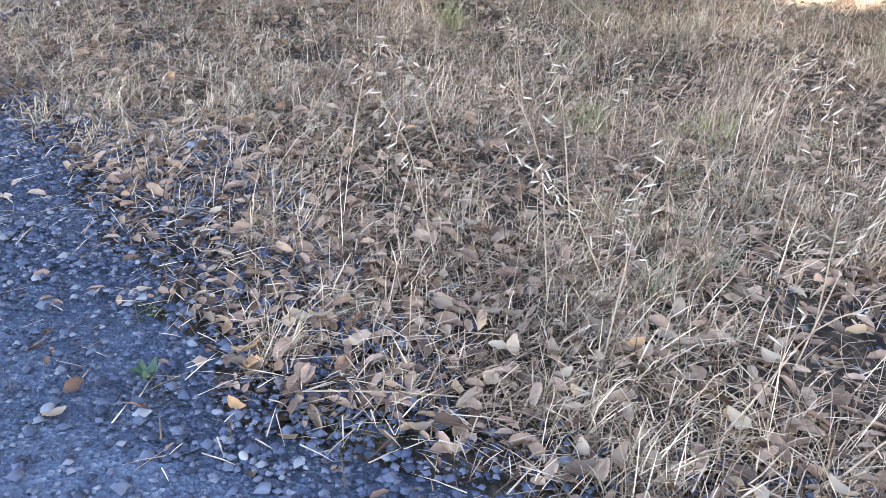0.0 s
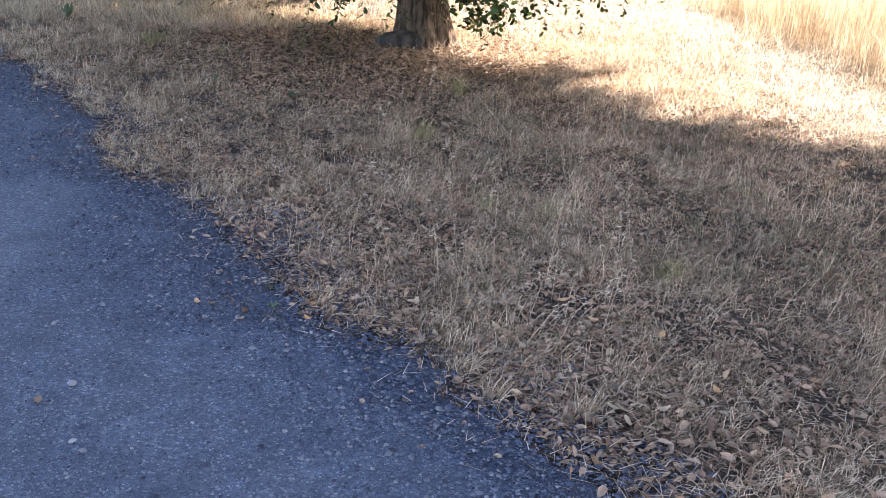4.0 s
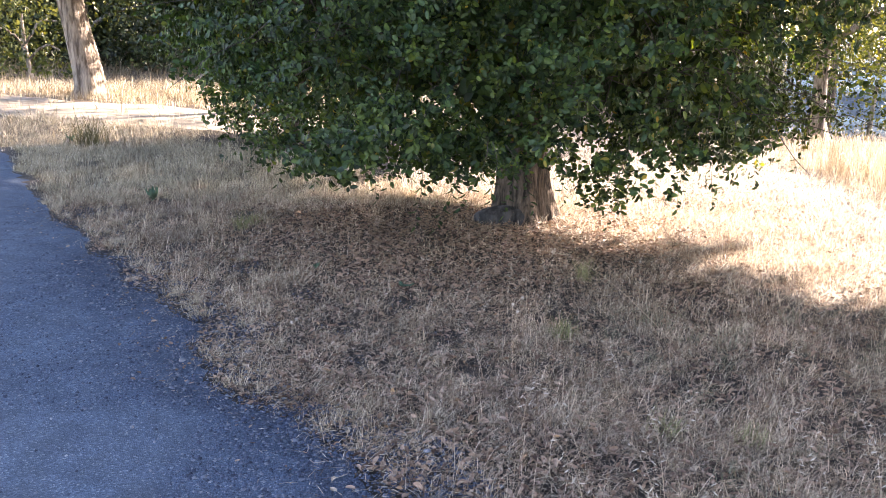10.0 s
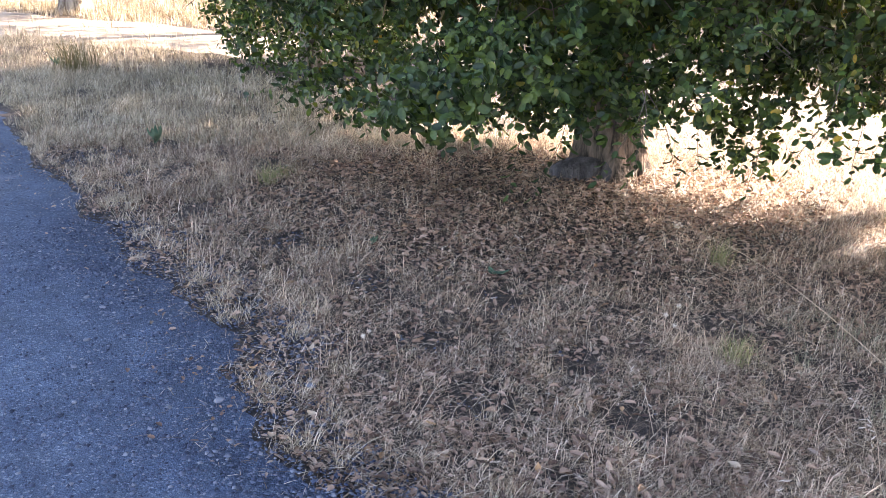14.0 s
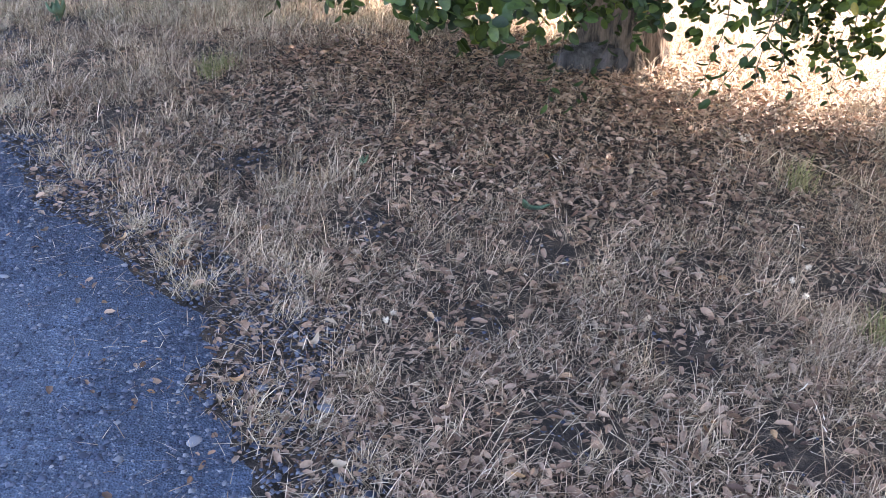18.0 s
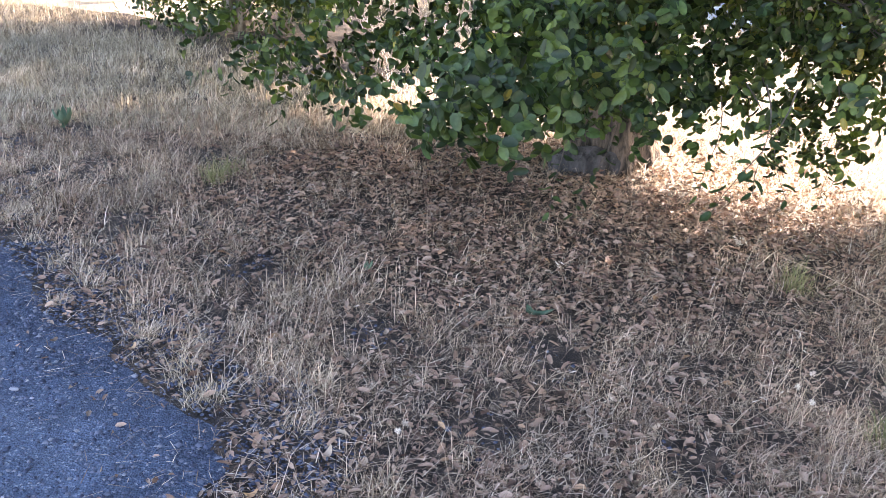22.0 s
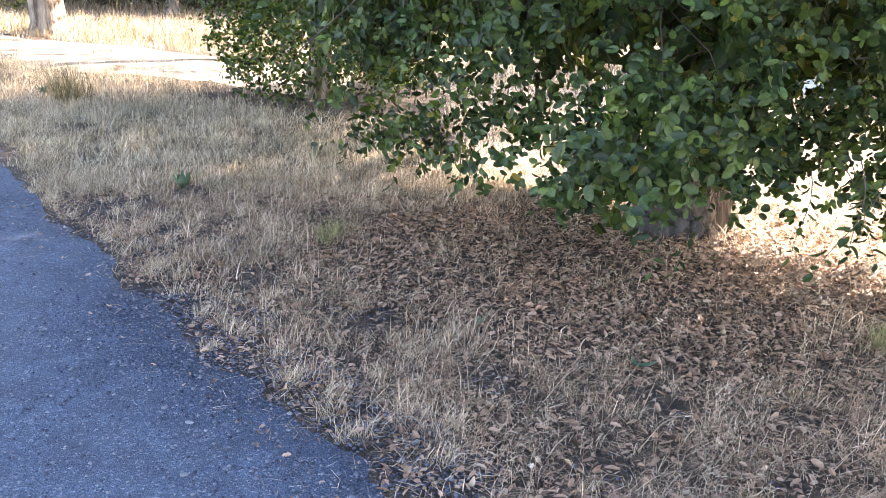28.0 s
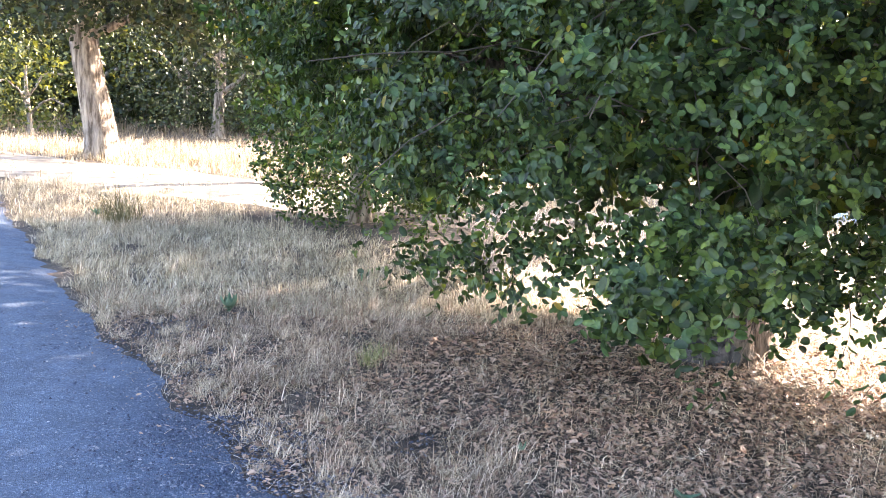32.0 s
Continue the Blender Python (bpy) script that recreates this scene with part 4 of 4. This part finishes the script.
def gravel_bed(n, x0, x1, y0, y1, mean, dense):
    x, y = rng.uniform(x0, x1, n), rng.uniform(y0, y1, n)
    d = off_road(x, y)
    verge = step(-0.05, 0.08, 0.30 - d + 0.25 * (lattice(x * 6, y * 6, 52) - 0.5))
    want = (dense + (1 - dense) * (1 - step(0.05, 0.75, -d))) * verge * (0.4 + 0.9 * lattice(x * 4, y * 4, 51)) + np.where(x < -1.9, 0.9, 0.15) * bare(x, y) * (d > 0)
    k = (rng.uniform(0, 1, n) < want) & (d > -2.2)
    x, y, d = x[k], y[k], d[k]
    size = np.clip(rng.lognormal(mean, 0.42, len(x)), 0.0018, 0.013)
    return stones(x, y, np.where(d < 0, road_z(x, y), land(x, y)) + size * 0.2, size)


v, f = joined([gravel_bed(62000, -4.5, 1.6, 0.6, 7.5, -5.45, 0.17), gravel_bed(36000, -0.9, 1.4, 1.0, 3.4, -5.65, 0.2), gravel_bed(40000, -0.9, 1.4, 0.8, 3.4, -5.3, 0.03), gravel_bed(34000, -2.6, -0.3, 3.3, 5.8, -5.35, 0.28)])
tagged(new("loose_gravel", mesh_of("loose_gravel", v, f, GRAVEL)), "loose blue-grey gravel along the path's edge", "gravel", kind="stuff")

# chaff: broken straw lying flat
n = 54000
y = rng.uniform(1.0, 7.8, n)
x = edge_x(y) + rng.uniform(-0.5, 1.9, n) * (1 + 0.8 * step(3.5, 6.0, y))
d = off_road(x, y)
k = rng.uniform(0, 1, n) < np.where(d < 0, 0.30 * np.clip(1 + d / 0.42, 0, 1) ** 2, 0.9 - 0.8 * bare(x, y))
x, y = x[k], y[k]
m = len(x)
v, f = blades(x, y, land(x, y) + rng.uniform(0.002, 0.03, m), rng.uniform(0.02, 0.08, m), rng.uniform(0.0014, 0.003, m), rng.uniform(-np.pi, np.pi, m), np.clip(rng.normal(1.45, 0.12, m), 1.0, 1.57), rng.uniform(0, 0.15, m), True)
tagged(new("straw_chaff", mesh_of("straw_chaff", v, f, STRAW)), "broken dry straw lying flat on the soil", "straw", kind="stuff")


# ---- single things on the ground ----
def one_leaf_mesh(name, length, width, curl, mat, seed):
    """A leaf with a midrib groove and a stalk: an oval cupped sheet with thickness."""
    r = np.random.default_rng(seed)
    nu, nv = 9, 5
    u = np.linspace(0, 1, nu)
    half = width / 2 * np.sin(np.pi * np.clip(u, 0.02, 0.98) ** 0.85) ** 0.7 * (1 + 0.08 * r.normal(size=nu))
    v = np.linspace(-1, 1, nv)
    x = (u - 0.5)[:, None] * length + 0 * v[None]
    y = half[:, None] * v[None]
    z = 0.18 * width * np.abs(v)[None] ** 1.4 + curl * length * ((u - 0.5) ** 2)[:, None] * 4 * 0.25 + 0.02 * length * r.normal(size=(nu, nv)) * 0.5
    top = np.stack([x, y, z + 0.0008], -1).reshape(-1, 3)
    low = np.stack([x, y, z - 0.0008], -1).reshape(-1, 3)
    idx = np.arange(nu * nv).reshape(nu, nv)
    q = np.stack([idx[:-1, :-1], idx[1:, :-1], idx[1:, 1:], idx[:-1, 1:]], -1).reshape(-1, 4)
    return mesh_of(name, np.concatenate([top, low]), np.concatenate([q, q[:, ::-1] + nu * nv]), mat, True)


LEAF_MESHES = [one_leaf_mesh("fallen_leaf", 1.0, w, c, LITTER_ONE, k) for k, (w, c) in enumerate([(0.5, 0.5), (0.58, 0.9), (0.44, -0.5), (0.62, 0.25), (0.5, 1.3)])]
LEAF_SPOTS = [(-0.16, 2.15, 0.06, "path"), (-0.21, 2.16, 0.055, "path"), (0.16, 2.14, 0.06, "path"), (-0.51, 1.54, 0.055, "path"), (0.17, 2.06, 0.05, "path"), (-1.31, 4.80, 0.06, "edge"), (-1.27, 4.75, 0.05, "edge"),
              (-1.54, 4.47, 0.055, "path"), (1.34, 1.97, 0.065, "grass"), (1.13, 2.06, 0.06, "grass"), (1.10, 1.53, 0.075, "edge"), (1.65, 1.66, 0.06, "grass"), (0.32, 5.37, 0.065, "grass"), (0.27, 5.35, 0.06, "grass"),
              (-1.08, 4.07, 0.06, "edge"), (-0.19, 3.99, 0.065, "grass"), (0.36, 3.96, 0.06, "grass"), (0.12, 3.08, 0.055, "grass"), (0.49, 2.08, 0.065, "edge"), (-0.9, 4.22, 0.065, "grass"), (0.80, 2.25, 0.07, "grass"), (0.70, 2.1, 0.06, "grass"),
              (0.95, 2.05, 0.06, "grass"), (1.25, 2.15, 0.065, "grass"), (0.58, 2.4, 0.06, "grass"), (-0.05, 2.05, 0.05, "path"), (-1.75, 4.9, 0.05, "path"), (-1.62, 4.62, 0.05, "path"), (0.3, 2.5, 0.06, "edge"), (0.15, 2.6, 0.06, "grass")]
for k in range(110):
    yy = rng.uniform(1.35, 2.3)
    LEAF_SPOTS.append((float(edge_x(yy)) + rng.uniform(0.0, 0.9), yy, rng.uniform(0.045, 0.07), "grass"))
for k in range(70):
    yy = rng.uniform(1.5, 5.2)
    xx = float(edge_x(yy)) + rng.uniform(-0.15, 1.3) ** 1.0
    LEAF_SPOTS.append((xx, yy, rng.uniform(0.042, 0.065), "path" if off_road(xx, yy) < 0 else "grass"))
LEAF_TEXT = {"path": "dry tan oak leaf lying on the asphalt path", "edge": "curled tan oak leaf at the path's gravelly edge", "grass": "curled tan oak leaf lying in the dry grass"}
for k, (xx, yy, size, where) in enumerate(LEAF_SPOTS):
    ob = new("fallen_leaf", LEAF_MESHES[k % 5])
    z = float(road_z(xx, yy) if off_road(xx, yy) < 0 else land(xx, yy) + 0.022)
    ob.matrix_world = pose(xx, yy, z + size * 0.05, rng.normal(0, 8 if where == "path" else 13), rng.normal(0, 8 if where == "path" else 13), rng.uniform(0, 360)) @ Matrix.Scale(size * 0.6, 4)
    tagged(ob, LEAF_TEXT[where], "leaf", "single fallen leaves")


def pebble_mesh(seed):
    r = np.random.default_rng(seed)
    bm = bmesh.new()
    bmesh.ops.create_icosphere(bm, subdivisions=2, radius=1)
    sx, sy, sz = r.uniform(0.8, 1.3), r.uniform(0.6, 0.9), r.uniform(0.4, 0.6)
    for v in bm.verts:
        n = noise.noise(v.co * 1.3 + Vector((seed * 7.0, 0, 0)))
        v.co = Vector((v.co.x * sx, v.co.y * sy, v.co.z * sz)) * (1 + 0.28 * n)
    for f in bm.faces:
        f.smooth = True
    me = bpy.data.meshes.new("pebble")
    bm.to_mesh(me)
    bm.free()
    me.materials.append(PEBBLE)
    return me


PEBBLES = [pebble_mesh(k) for k in range(6)]
PEBBLE_SPOTS = [(-0.52, 3.07, 0.018), (-0.04, 2.95, 0.018), (-1.14, 3.16, 0.013), (-1.59, 3.83, 0.013), (-1.77, 4.60, 0.014), (-1.87, 4.70, 0.014), (-0.87, 3.96, 0.024), (-0.45, 1.63, 0.018), (-1.46, 4.67, 0.013), (-0.77, 3.35, 0.014),
                (-1.72, 4.29, 0.013), (-1.15, 3.87, 0.02), (-0.06, 2.06, 0.014), (-0.36, 1.36, 0.012), (-0.32, 1.32, 0.014), (-0.62, 1.98, 0.014), (-1.02, 4.05, 0.016)]
for k in range(110):
    yy = rng.uniform(1.0, 7.0)
    xx = float(edge_x(yy)) - abs(rng.normal(0, 0.9)) - 0.02
    PEBBLE_SPOTS.append((xx, yy, rng.uniform(0.005, 0.009)))
for k, (xx, yy, size) in enumerate(PEBBLE_SPOTS):
    ob = new("pebble", PEBBLES[k % 6])
    z = float(road_z(xx, yy) if off_road(xx, yy) < 0 else land(xx, yy) + 0.012)
    ob.matrix_world = pose(xx, yy, z + size * 0.3, 0, 0, rng.uniform(0, 360)) @ Matrix.Scale(size * 0.8, 4)
    tagged(ob, "pale grey pebble lying on the asphalt path", "pebble", "pebbles on the path")


# wild oat stalks with hanging spikelets
def spikelet_mesh():
    r = np.array([0.0, 0.55, 1.0, 0.75, 0.0])
    z = np.array([0.0, 0.2, 0.45, 0.75, 1.0])
    v, f = tube(np.stack([0 * z, 0 * z, -z], -1), r * 0.075 + 0.003, 6)
    return mesh_of("spikelet", v, f, SEED, True)


SPIKELET = spikelet_mesh()


def oat_stalk(x, y, height, lean, heading, count, drooping):
    t = tagged(new("oat_stalk"), "pale dry wild oat stalk with hanging empty husks", "grass stalk", "wild oat stalks")
    t.location = (x, y, float(land(x, y)) - 0.01)
    u = np.linspace(0, 1, 12)
    reach = height * math.tan(lean) * u + drooping * height * 0.35 * np.clip(u - 0.55, 0, 1) ** 2 * 4
    pts = np.stack([reach * math.cos(heading), reach * math.sin(heading), height * u * (1 - 0.18 * drooping * np.clip(u - 0.6, 0, 1))], -1)
    v, f = tube(pts, 0.0016 - 0.0009 * u, 5)
    part("stem", mesh_of("stem", v, f, STRAW, True), t)
    for k in range(count):
        a = 0.5 + 0.48 * k / max(count - 1, 1)
        i = min(int(a * 11), 10)
        p = pts[i] + (pts[i + 1] - pts[i]) * (a * 11 - i)
        ang = rng.uniform(0, 2 * np.pi)
        off = np.array([math.cos(ang), math.sin(ang), 0.1]) * rng.uniform(0.008, 0.028)
        s = rng.uniform(0.016, 0.024)
        ob = part("spikelet", SPIKELET, t)
        ob.matrix_local = Matrix.Translation(Vector(p + off)) @ pose(0, 0, 0, 0, 0, math.degrees(heading) + rng.normal(90, 60)) @ pose(0, 0, 0, 0, rng.uniform(-105, -40), 0) @ Matrix.Scale(s, 4)
        if k % 2 == 0:
            v, f = tube([p, p + off * 0.6 + np.array([0, 0, 0.006]), p + off], [0.0006, 0.0005, 0.0004], 4)
            part("pedicel", mesh_of("pedicel", v, f, STRAW), t)
    return t


OATS = [(0.78, 2.0, 0.30, 0.35, 5.6), (0.86, 1.9, 0.27, 0.5, 5.9), (0.95, 1.86, 0.25, 0.4, 0.2), (0.66, 2.15, 0.33, 0.2, 0.8), (0.45, 2.45, 0.3, 0.3, 2.4), (1.05, 2.5, 0.36, 0.12, 0.5), (1.3, 2.45, 0.36, 0.1, 1.5), (0.72, 2.3, 0.28, 0.45, 2.9),
        (0.62, 2.35, 0.34, 0.15, 2.3), (0.70, 2.55, 0.36, 0.25, 2.0), (0.92, 2.12, 0.30, 0.30, 0.4), (1.02, 2.25, 0.33, 0.20, 1.2), (1.15, 2.02, 0.26, 0.35, 0.7), (1.28, 2.2, 0.28, 0.25, 2.6), (0.5, 2.9, 0.30, 0.35, 2.8),
        (0.85, 2.9, 0.27, 0.2, 1.0), (1.1, 2.75, 0.32, 0.2, 0.2), (1.4, 2.6, 0.30, 0.3, 1.9), (0.3, 3.1, 0.22, 0.3, 0.9), (0.75, 3.4, 0.26, 0.25, 2.2), (1.3, 3.3, 0.30, 0.2, 0.5), (1.65, 2.9, 0.28, 0.25, 1.4), (0.2, 3.7, 0.22, 0.3, 2.5),
        (-0.72, 4.62, 0.2, 0.6, 2.0), (-0.62, 4.75, 0.22, 0.7, 0.3), (-0.35, 4.45, 0.2, 0.5, 5.4), (0.4, 4.9, 0.24, 0.4, 1.0), (0.55, 4.55, 0.26, 0.3, 3.8), (0.2, 4.3, 0.22, 0.5, 5.0), (1.0, 4.2, 0.28, 0.2, 1.6), (1.5, 4.0, 0.28, 0.2, 2.4), (0.0, 5.3, 0.2, 0.5, 4.0)]
for x, y, h, le, he in OATS:
    oat_stalk(x, y, h, le, he, 13 if y < 3.5 else 6, rng.uniform(0.5, 1.0))

# the long bent stalk with a fluffy tip
long_stalk = tagged(new("long_stalk"), "long pale straw leaning over the grass, with fluffy tip", "grass stalk")
long_stalk.location = (1.12, 4.02, 0.02)
u = np.linspace(0, 1, 14)
pts = np.stack([-0.38 * u, 1.42 * u, 0.02 + 0.13 * np.sin(u * np.pi * 0.75)], -1)
v, f = tube(pts, 0.0022 - 0.0012 * u, 5)
part("stem", mesh_of("stem", v, f, STRAW, True), long_stalk)
n = 36
tips = pts[-1] + rng.normal(size=(n, 3)) * np.array([0.007, 0.022, 0.007])
part("seed_head", mesh_of("seed_head", *leaves(tips, unit(n) + np.array([-0.2, 0.6, 0.2]), unit(n), np.full(n, 0.016), np.full(n, 0.004)), SEED), long_stalk, "fluffy pale seed head")


def fluffy_weed(x, y, heads):
    t = tagged(new("thistle_weed"), "dried weed with small fluffy white seed heads", "weed")
    t.location = (x, y, float(land(x, y)))
    for dx, dy, h in heads:
        u = np.linspace(0, 1, 6)
        v, f = tube(np.stack([dx * u, dy * u, h * u], -1), 0.0016 - 0.0008 * u, 5)
        part("stem", mesh_of("stem", v, f, STRAW, True), t)
        d = unit(70)
        c = np.repeat(np.array([[dx, dy, h]]), 70, 0)
        part("seed_head", mesh_of("seed_head", *leaves(c, d, unit(70), np.full(70, 0.011), np.full(70, 0.0016)), SEED), t, "fluffy white seed head")


fluffy_weed(0.38, 4.3, [(0, 0, 0.13), (0.05, 0.02, 0.16), (0.02, -0.05, 0.11)])
fluffy_weed(-0.72, 4.28, [(0, 0, 0.05), (0.02, 0.02, 0.06)])


def leafy_weed(x, y, n, size, label, upright=0.8, mat=WEED):
    t = tagged(new("green_weed"), label, "weed")
    t.location = (x, y, float(land(x, y)))
    for k in range(n):
        a = k * 2.4 + x
        me = one_leaf_mesh("leaf", size * rng.uniform(0.5, 1.15), size * rng.uniform(0.26, 0.40), 0.8, mat, 60 + k)
        ob = part("leaf", me, t)
        ob.matrix_local = pose(size * 0.25 * math.cos(a), size * 0.25 * math.sin(a), size * 0.35 * upright + 0.02, 0, -55 * upright + rng.uniform(-15, 15), math.degrees(a))
    return t


leafy_weed(-2.44, 7.62, 8, 0.14, "upright blue-green weed growing beside a bare patch", 1.0)
leafy_weed(-0.19, 5.02, 2, 0.085, "grey-green broad weed leaf among dry straw", 0.3)
leafy_weed(-0.75, 5.45, 4, 0.055, "small green seedling in the leaf litter", 0.7)
leafy_weed(-4.85, 11.9, 5, 0.13, "broad green weed leaf beside the tall tuft", 0.9)
leafy_weed(0.05, 2.11, 5, 0.035, "tiny green sprout in the path's gravel", 0.7)


def green_tuft(x, y, n, h, label, mat=GRASS_GREEN, lean=0.35, r=0.03, w=0.003):
    t = tagged(new("grass_tuft"), label, "grass tuft")
    t.location = (x, y, float(land(x, y)) - 0.01)
    he = rng.uniform(-np.pi, np.pi, n)
    part("grass_clump", mesh_of("grass_clump", *blades(rng.normal(size=n) * r, rng.normal(size=n) * r, 0 * he, h * rng.uniform(0.5, 1.1, n), np.full(n, w), he, np.abs(rng.normal(lean, 0.25, n)), rng.uniform(0, 0.7, n)), mat), t, kind="stuff")


for x, y, n, h in [(0.9, 5.25, 90, 0.16), (0.62, 4.2, 90, 0.15), (1.5, 2.45, 80, 0.12), (-1.46, 6.6, 110, 0.15), (-1.4, 6.75, 60, 0.12), (0.85, 3.15, 60, 0.12), (1.15, 3.1, 50, 0.1)]:
    green_tuft(x, y, n, h, "half-green grass tuft among dry straw")
for k in range(46):
    green_tuft(rng.uniform(0.7, 2.3), rng.uniform(2.3, 4.6), 34, rng.uniform(0.08, 0.13), "grey-green thin grass tuft among dry straw", GREY_GREEN, 0.35, 0.03, 0.0019)
green_tuft(-4.45, 11.5, 200, 0.5, "tall olive grass tuft standing above the meadow", OLIVE, 0.2, 0.12, 0.006)
PALE_STRAW = piece_material("pale_straw", [(0.0, (0.22, 0.165, 0.11)), (0.5, (0.48, 0.385, 0.275)), (1.0, (0.80, 0.68, 0.52))], 0.55, 0.25)
for k in range(95):
    yy = rng.uniform(1.5, 9.5)
    xx = float(edge_x(yy)) + abs(rng.normal(0.10, 0.30)) + 0.02
    green_tuft(xx, yy, int(rng.integers(35, 80)), rng.uniform(0.06, 0.12), "pale dry grass tuft at the path's edge", PALE_STRAW, 0.62, 0.024, 0.0021)

for x, y in ((0.34, 2.02), (0.28, 2.04), (0.0, 2.32), (0.06, 2.11)):
    green_tuft(x, y, 26, 0.045, "small flattened dry tuft growing in the gravel", GRASS_GREEN, 0.95, 0.02, 0.002)

stick = tagged(new("stick"), "thin pale straw stick lying on the gravel", "stick")
stick.location = (0.34, 2.07, 0.02)
v, f = tube([(-0.09, 0.01, 0.0), (-0.03, 0.0, 0.006), (0.04, -0.004, 0.005), (0.11, -0.012, 0.002)], [0.0012, 0.0015, 0.0014, 0.001], 6)
part("stem", mesh_of("stem", v, f, STRAW, True), stick)

# hanging leafy sprigs along the crown's hem
OAK_LEAVES = [one_leaf_mesh("leaf", 1.0, w, c, OAK_LEAF_ONE, 80 + k) for k, (w, c) in enumerate([(0.56, 0.3), (0.62, 0.5), (0.52, -0.3), (0.6, 0.1)])]
SPRIGS = [(1.10, 5.50, 0.27, 0.42), (1.02, 5.42, 0.40, 0.35), (0.80, 5.35, 0.45, 0.35), (0.14, 4.45, 0.60, 0.35), (0.30, 4.55, 0.62, 0.3), (-0.10, 5.2, 0.34, 0.4), (0.02, 5.3, 0.30, 0.42), (-0.35, 5.6, 0.42, 0.35), (0.55, 4.8, 0.52, 0.35),
          (1.45, 5.2, 0.45, 0.4), (1.75, 5.45, 0.42, 0.4), (2.1, 5.7, 0.5, 0.35), (-0.8, 6.0, 0.45, 0.35), (-1.1, 6.3, 0.40, 0.35), (-1.35, 6.6, 0.45, 0.3), (1.3, 4.8, 0.6, 0.35), (0.9, 4.6, 0.62, 0.35), (-0.55, 5.3, 0.55, 0.35), (2.5, 6.1, 0.55, 0.35), (0.42, 5.15, 0.42, 0.35), (1.6, 4.9, 0.7, 0.3), (-0.25, 4.9, 0.62, 0.3)]
for x, y, z, length in SPRIGS:
    u = np.linspace(0, 1, 7)
    sway = rng.normal(0, 0.08, 2)
    pts = np.stack([x + sway[0] * (1 - u) + 0.02 * np.sin(u * 5), y + sway[1] * (1 - u) + 0.04 * (1 - u), z + length * (1 - u)], -1) - np.array(OAK)
    v, f = tube(pts, 0.0022 - 0.0012 * u, 5)
    sprig = part("sprig", mesh_of("sprig", v, f, TWIG, True), oak, "thin hanging twig with leaves")
    for k in range(13):
        a = k / 12 * 0.85 + 0.15
        i = min(int(a * 6), 5)
        p = pts[i] + (pts[i + 1] - pts[i]) * (a * 6 - i)
        size = rng.uniform(0.034, 0.048)
        ang = k * 137.5 + rng.uniform(-25, 25)
        ob = part("leaf", OAK_LEAVES[k % 4], sprig)
        ob.matrix_local = Matrix.Translation(Vector(p)) @ pose(0, 0, 0, 0, 0, ang) @ pose(0, 0, 0, rng.uniform(-25, 25), rng.uniform(5, 50), 0) @ Matrix.Translation((size * 0.6, 0, 0)) @ Matrix.Scale(size, 4)

# bare twigs inside the crown
tw = []
for k in range(130):
    a, z = rng.uniform(-np.pi, -0.75), rng.uniform(0.85, 2.8)
    r0, r1 = rng.uniform(1.0, 1.9), rng.uniform(2.0, 2.6)
    s0 = (OAK[0] + r0 * math.cos(a), OAK[1] + r0 * math.sin(a), z + rng.uniform(0, 0.5))
    e0 = (OAK[0] + r1 * math.cos(a + rng.normal(0, 0.25)), OAK[1] + r1 * math.sin(a + rng.normal(0, 0.25)), z - rng.uniform(-0.1, 0.15))
    tw.append(limb(s0, e0, 0.007 if k % 4 == 0 else 0.005, 0.002, 0.1, 7, 5, k))
v, f = joined(tw)
oak_add("twig", mesh_of("twig", v, f, TWIG, True), "thin grey bare twigs", "stuff")

# the white gate where the path leaves the field
WHITE_PAINT = piece_material("white_paint", [(0.0, (0.72, 0.72, 0.70)), (1.0, (0.80, 0.80, 0.78))], 0.5, 0)
gate = tagged(new("gate"), "white painted tube gate across the far end of the path", "gate")
gate.location = (-15.0, 28.2, float(land(-15.0, 28.2)))
for px in (-0.75, 0.75):
    part("gate_post", mesh_of("gate_post", *tube([(px, 0, -0.05), (px, 0, 0.6), (px, 0, 1.25)], [0.06, 0.06, 0.055], 10), WHITE_PAINT, True), gate)
for pz in (0.35, 0.7, 1.05):
    part("rail", mesh_of("rail", *tube([(-0.72, 0, pz), (0, 0, pz), (0.72, 0, pz)], [0.028, 0.028, 0.028], 8), WHITE_PAINT, True), gate)
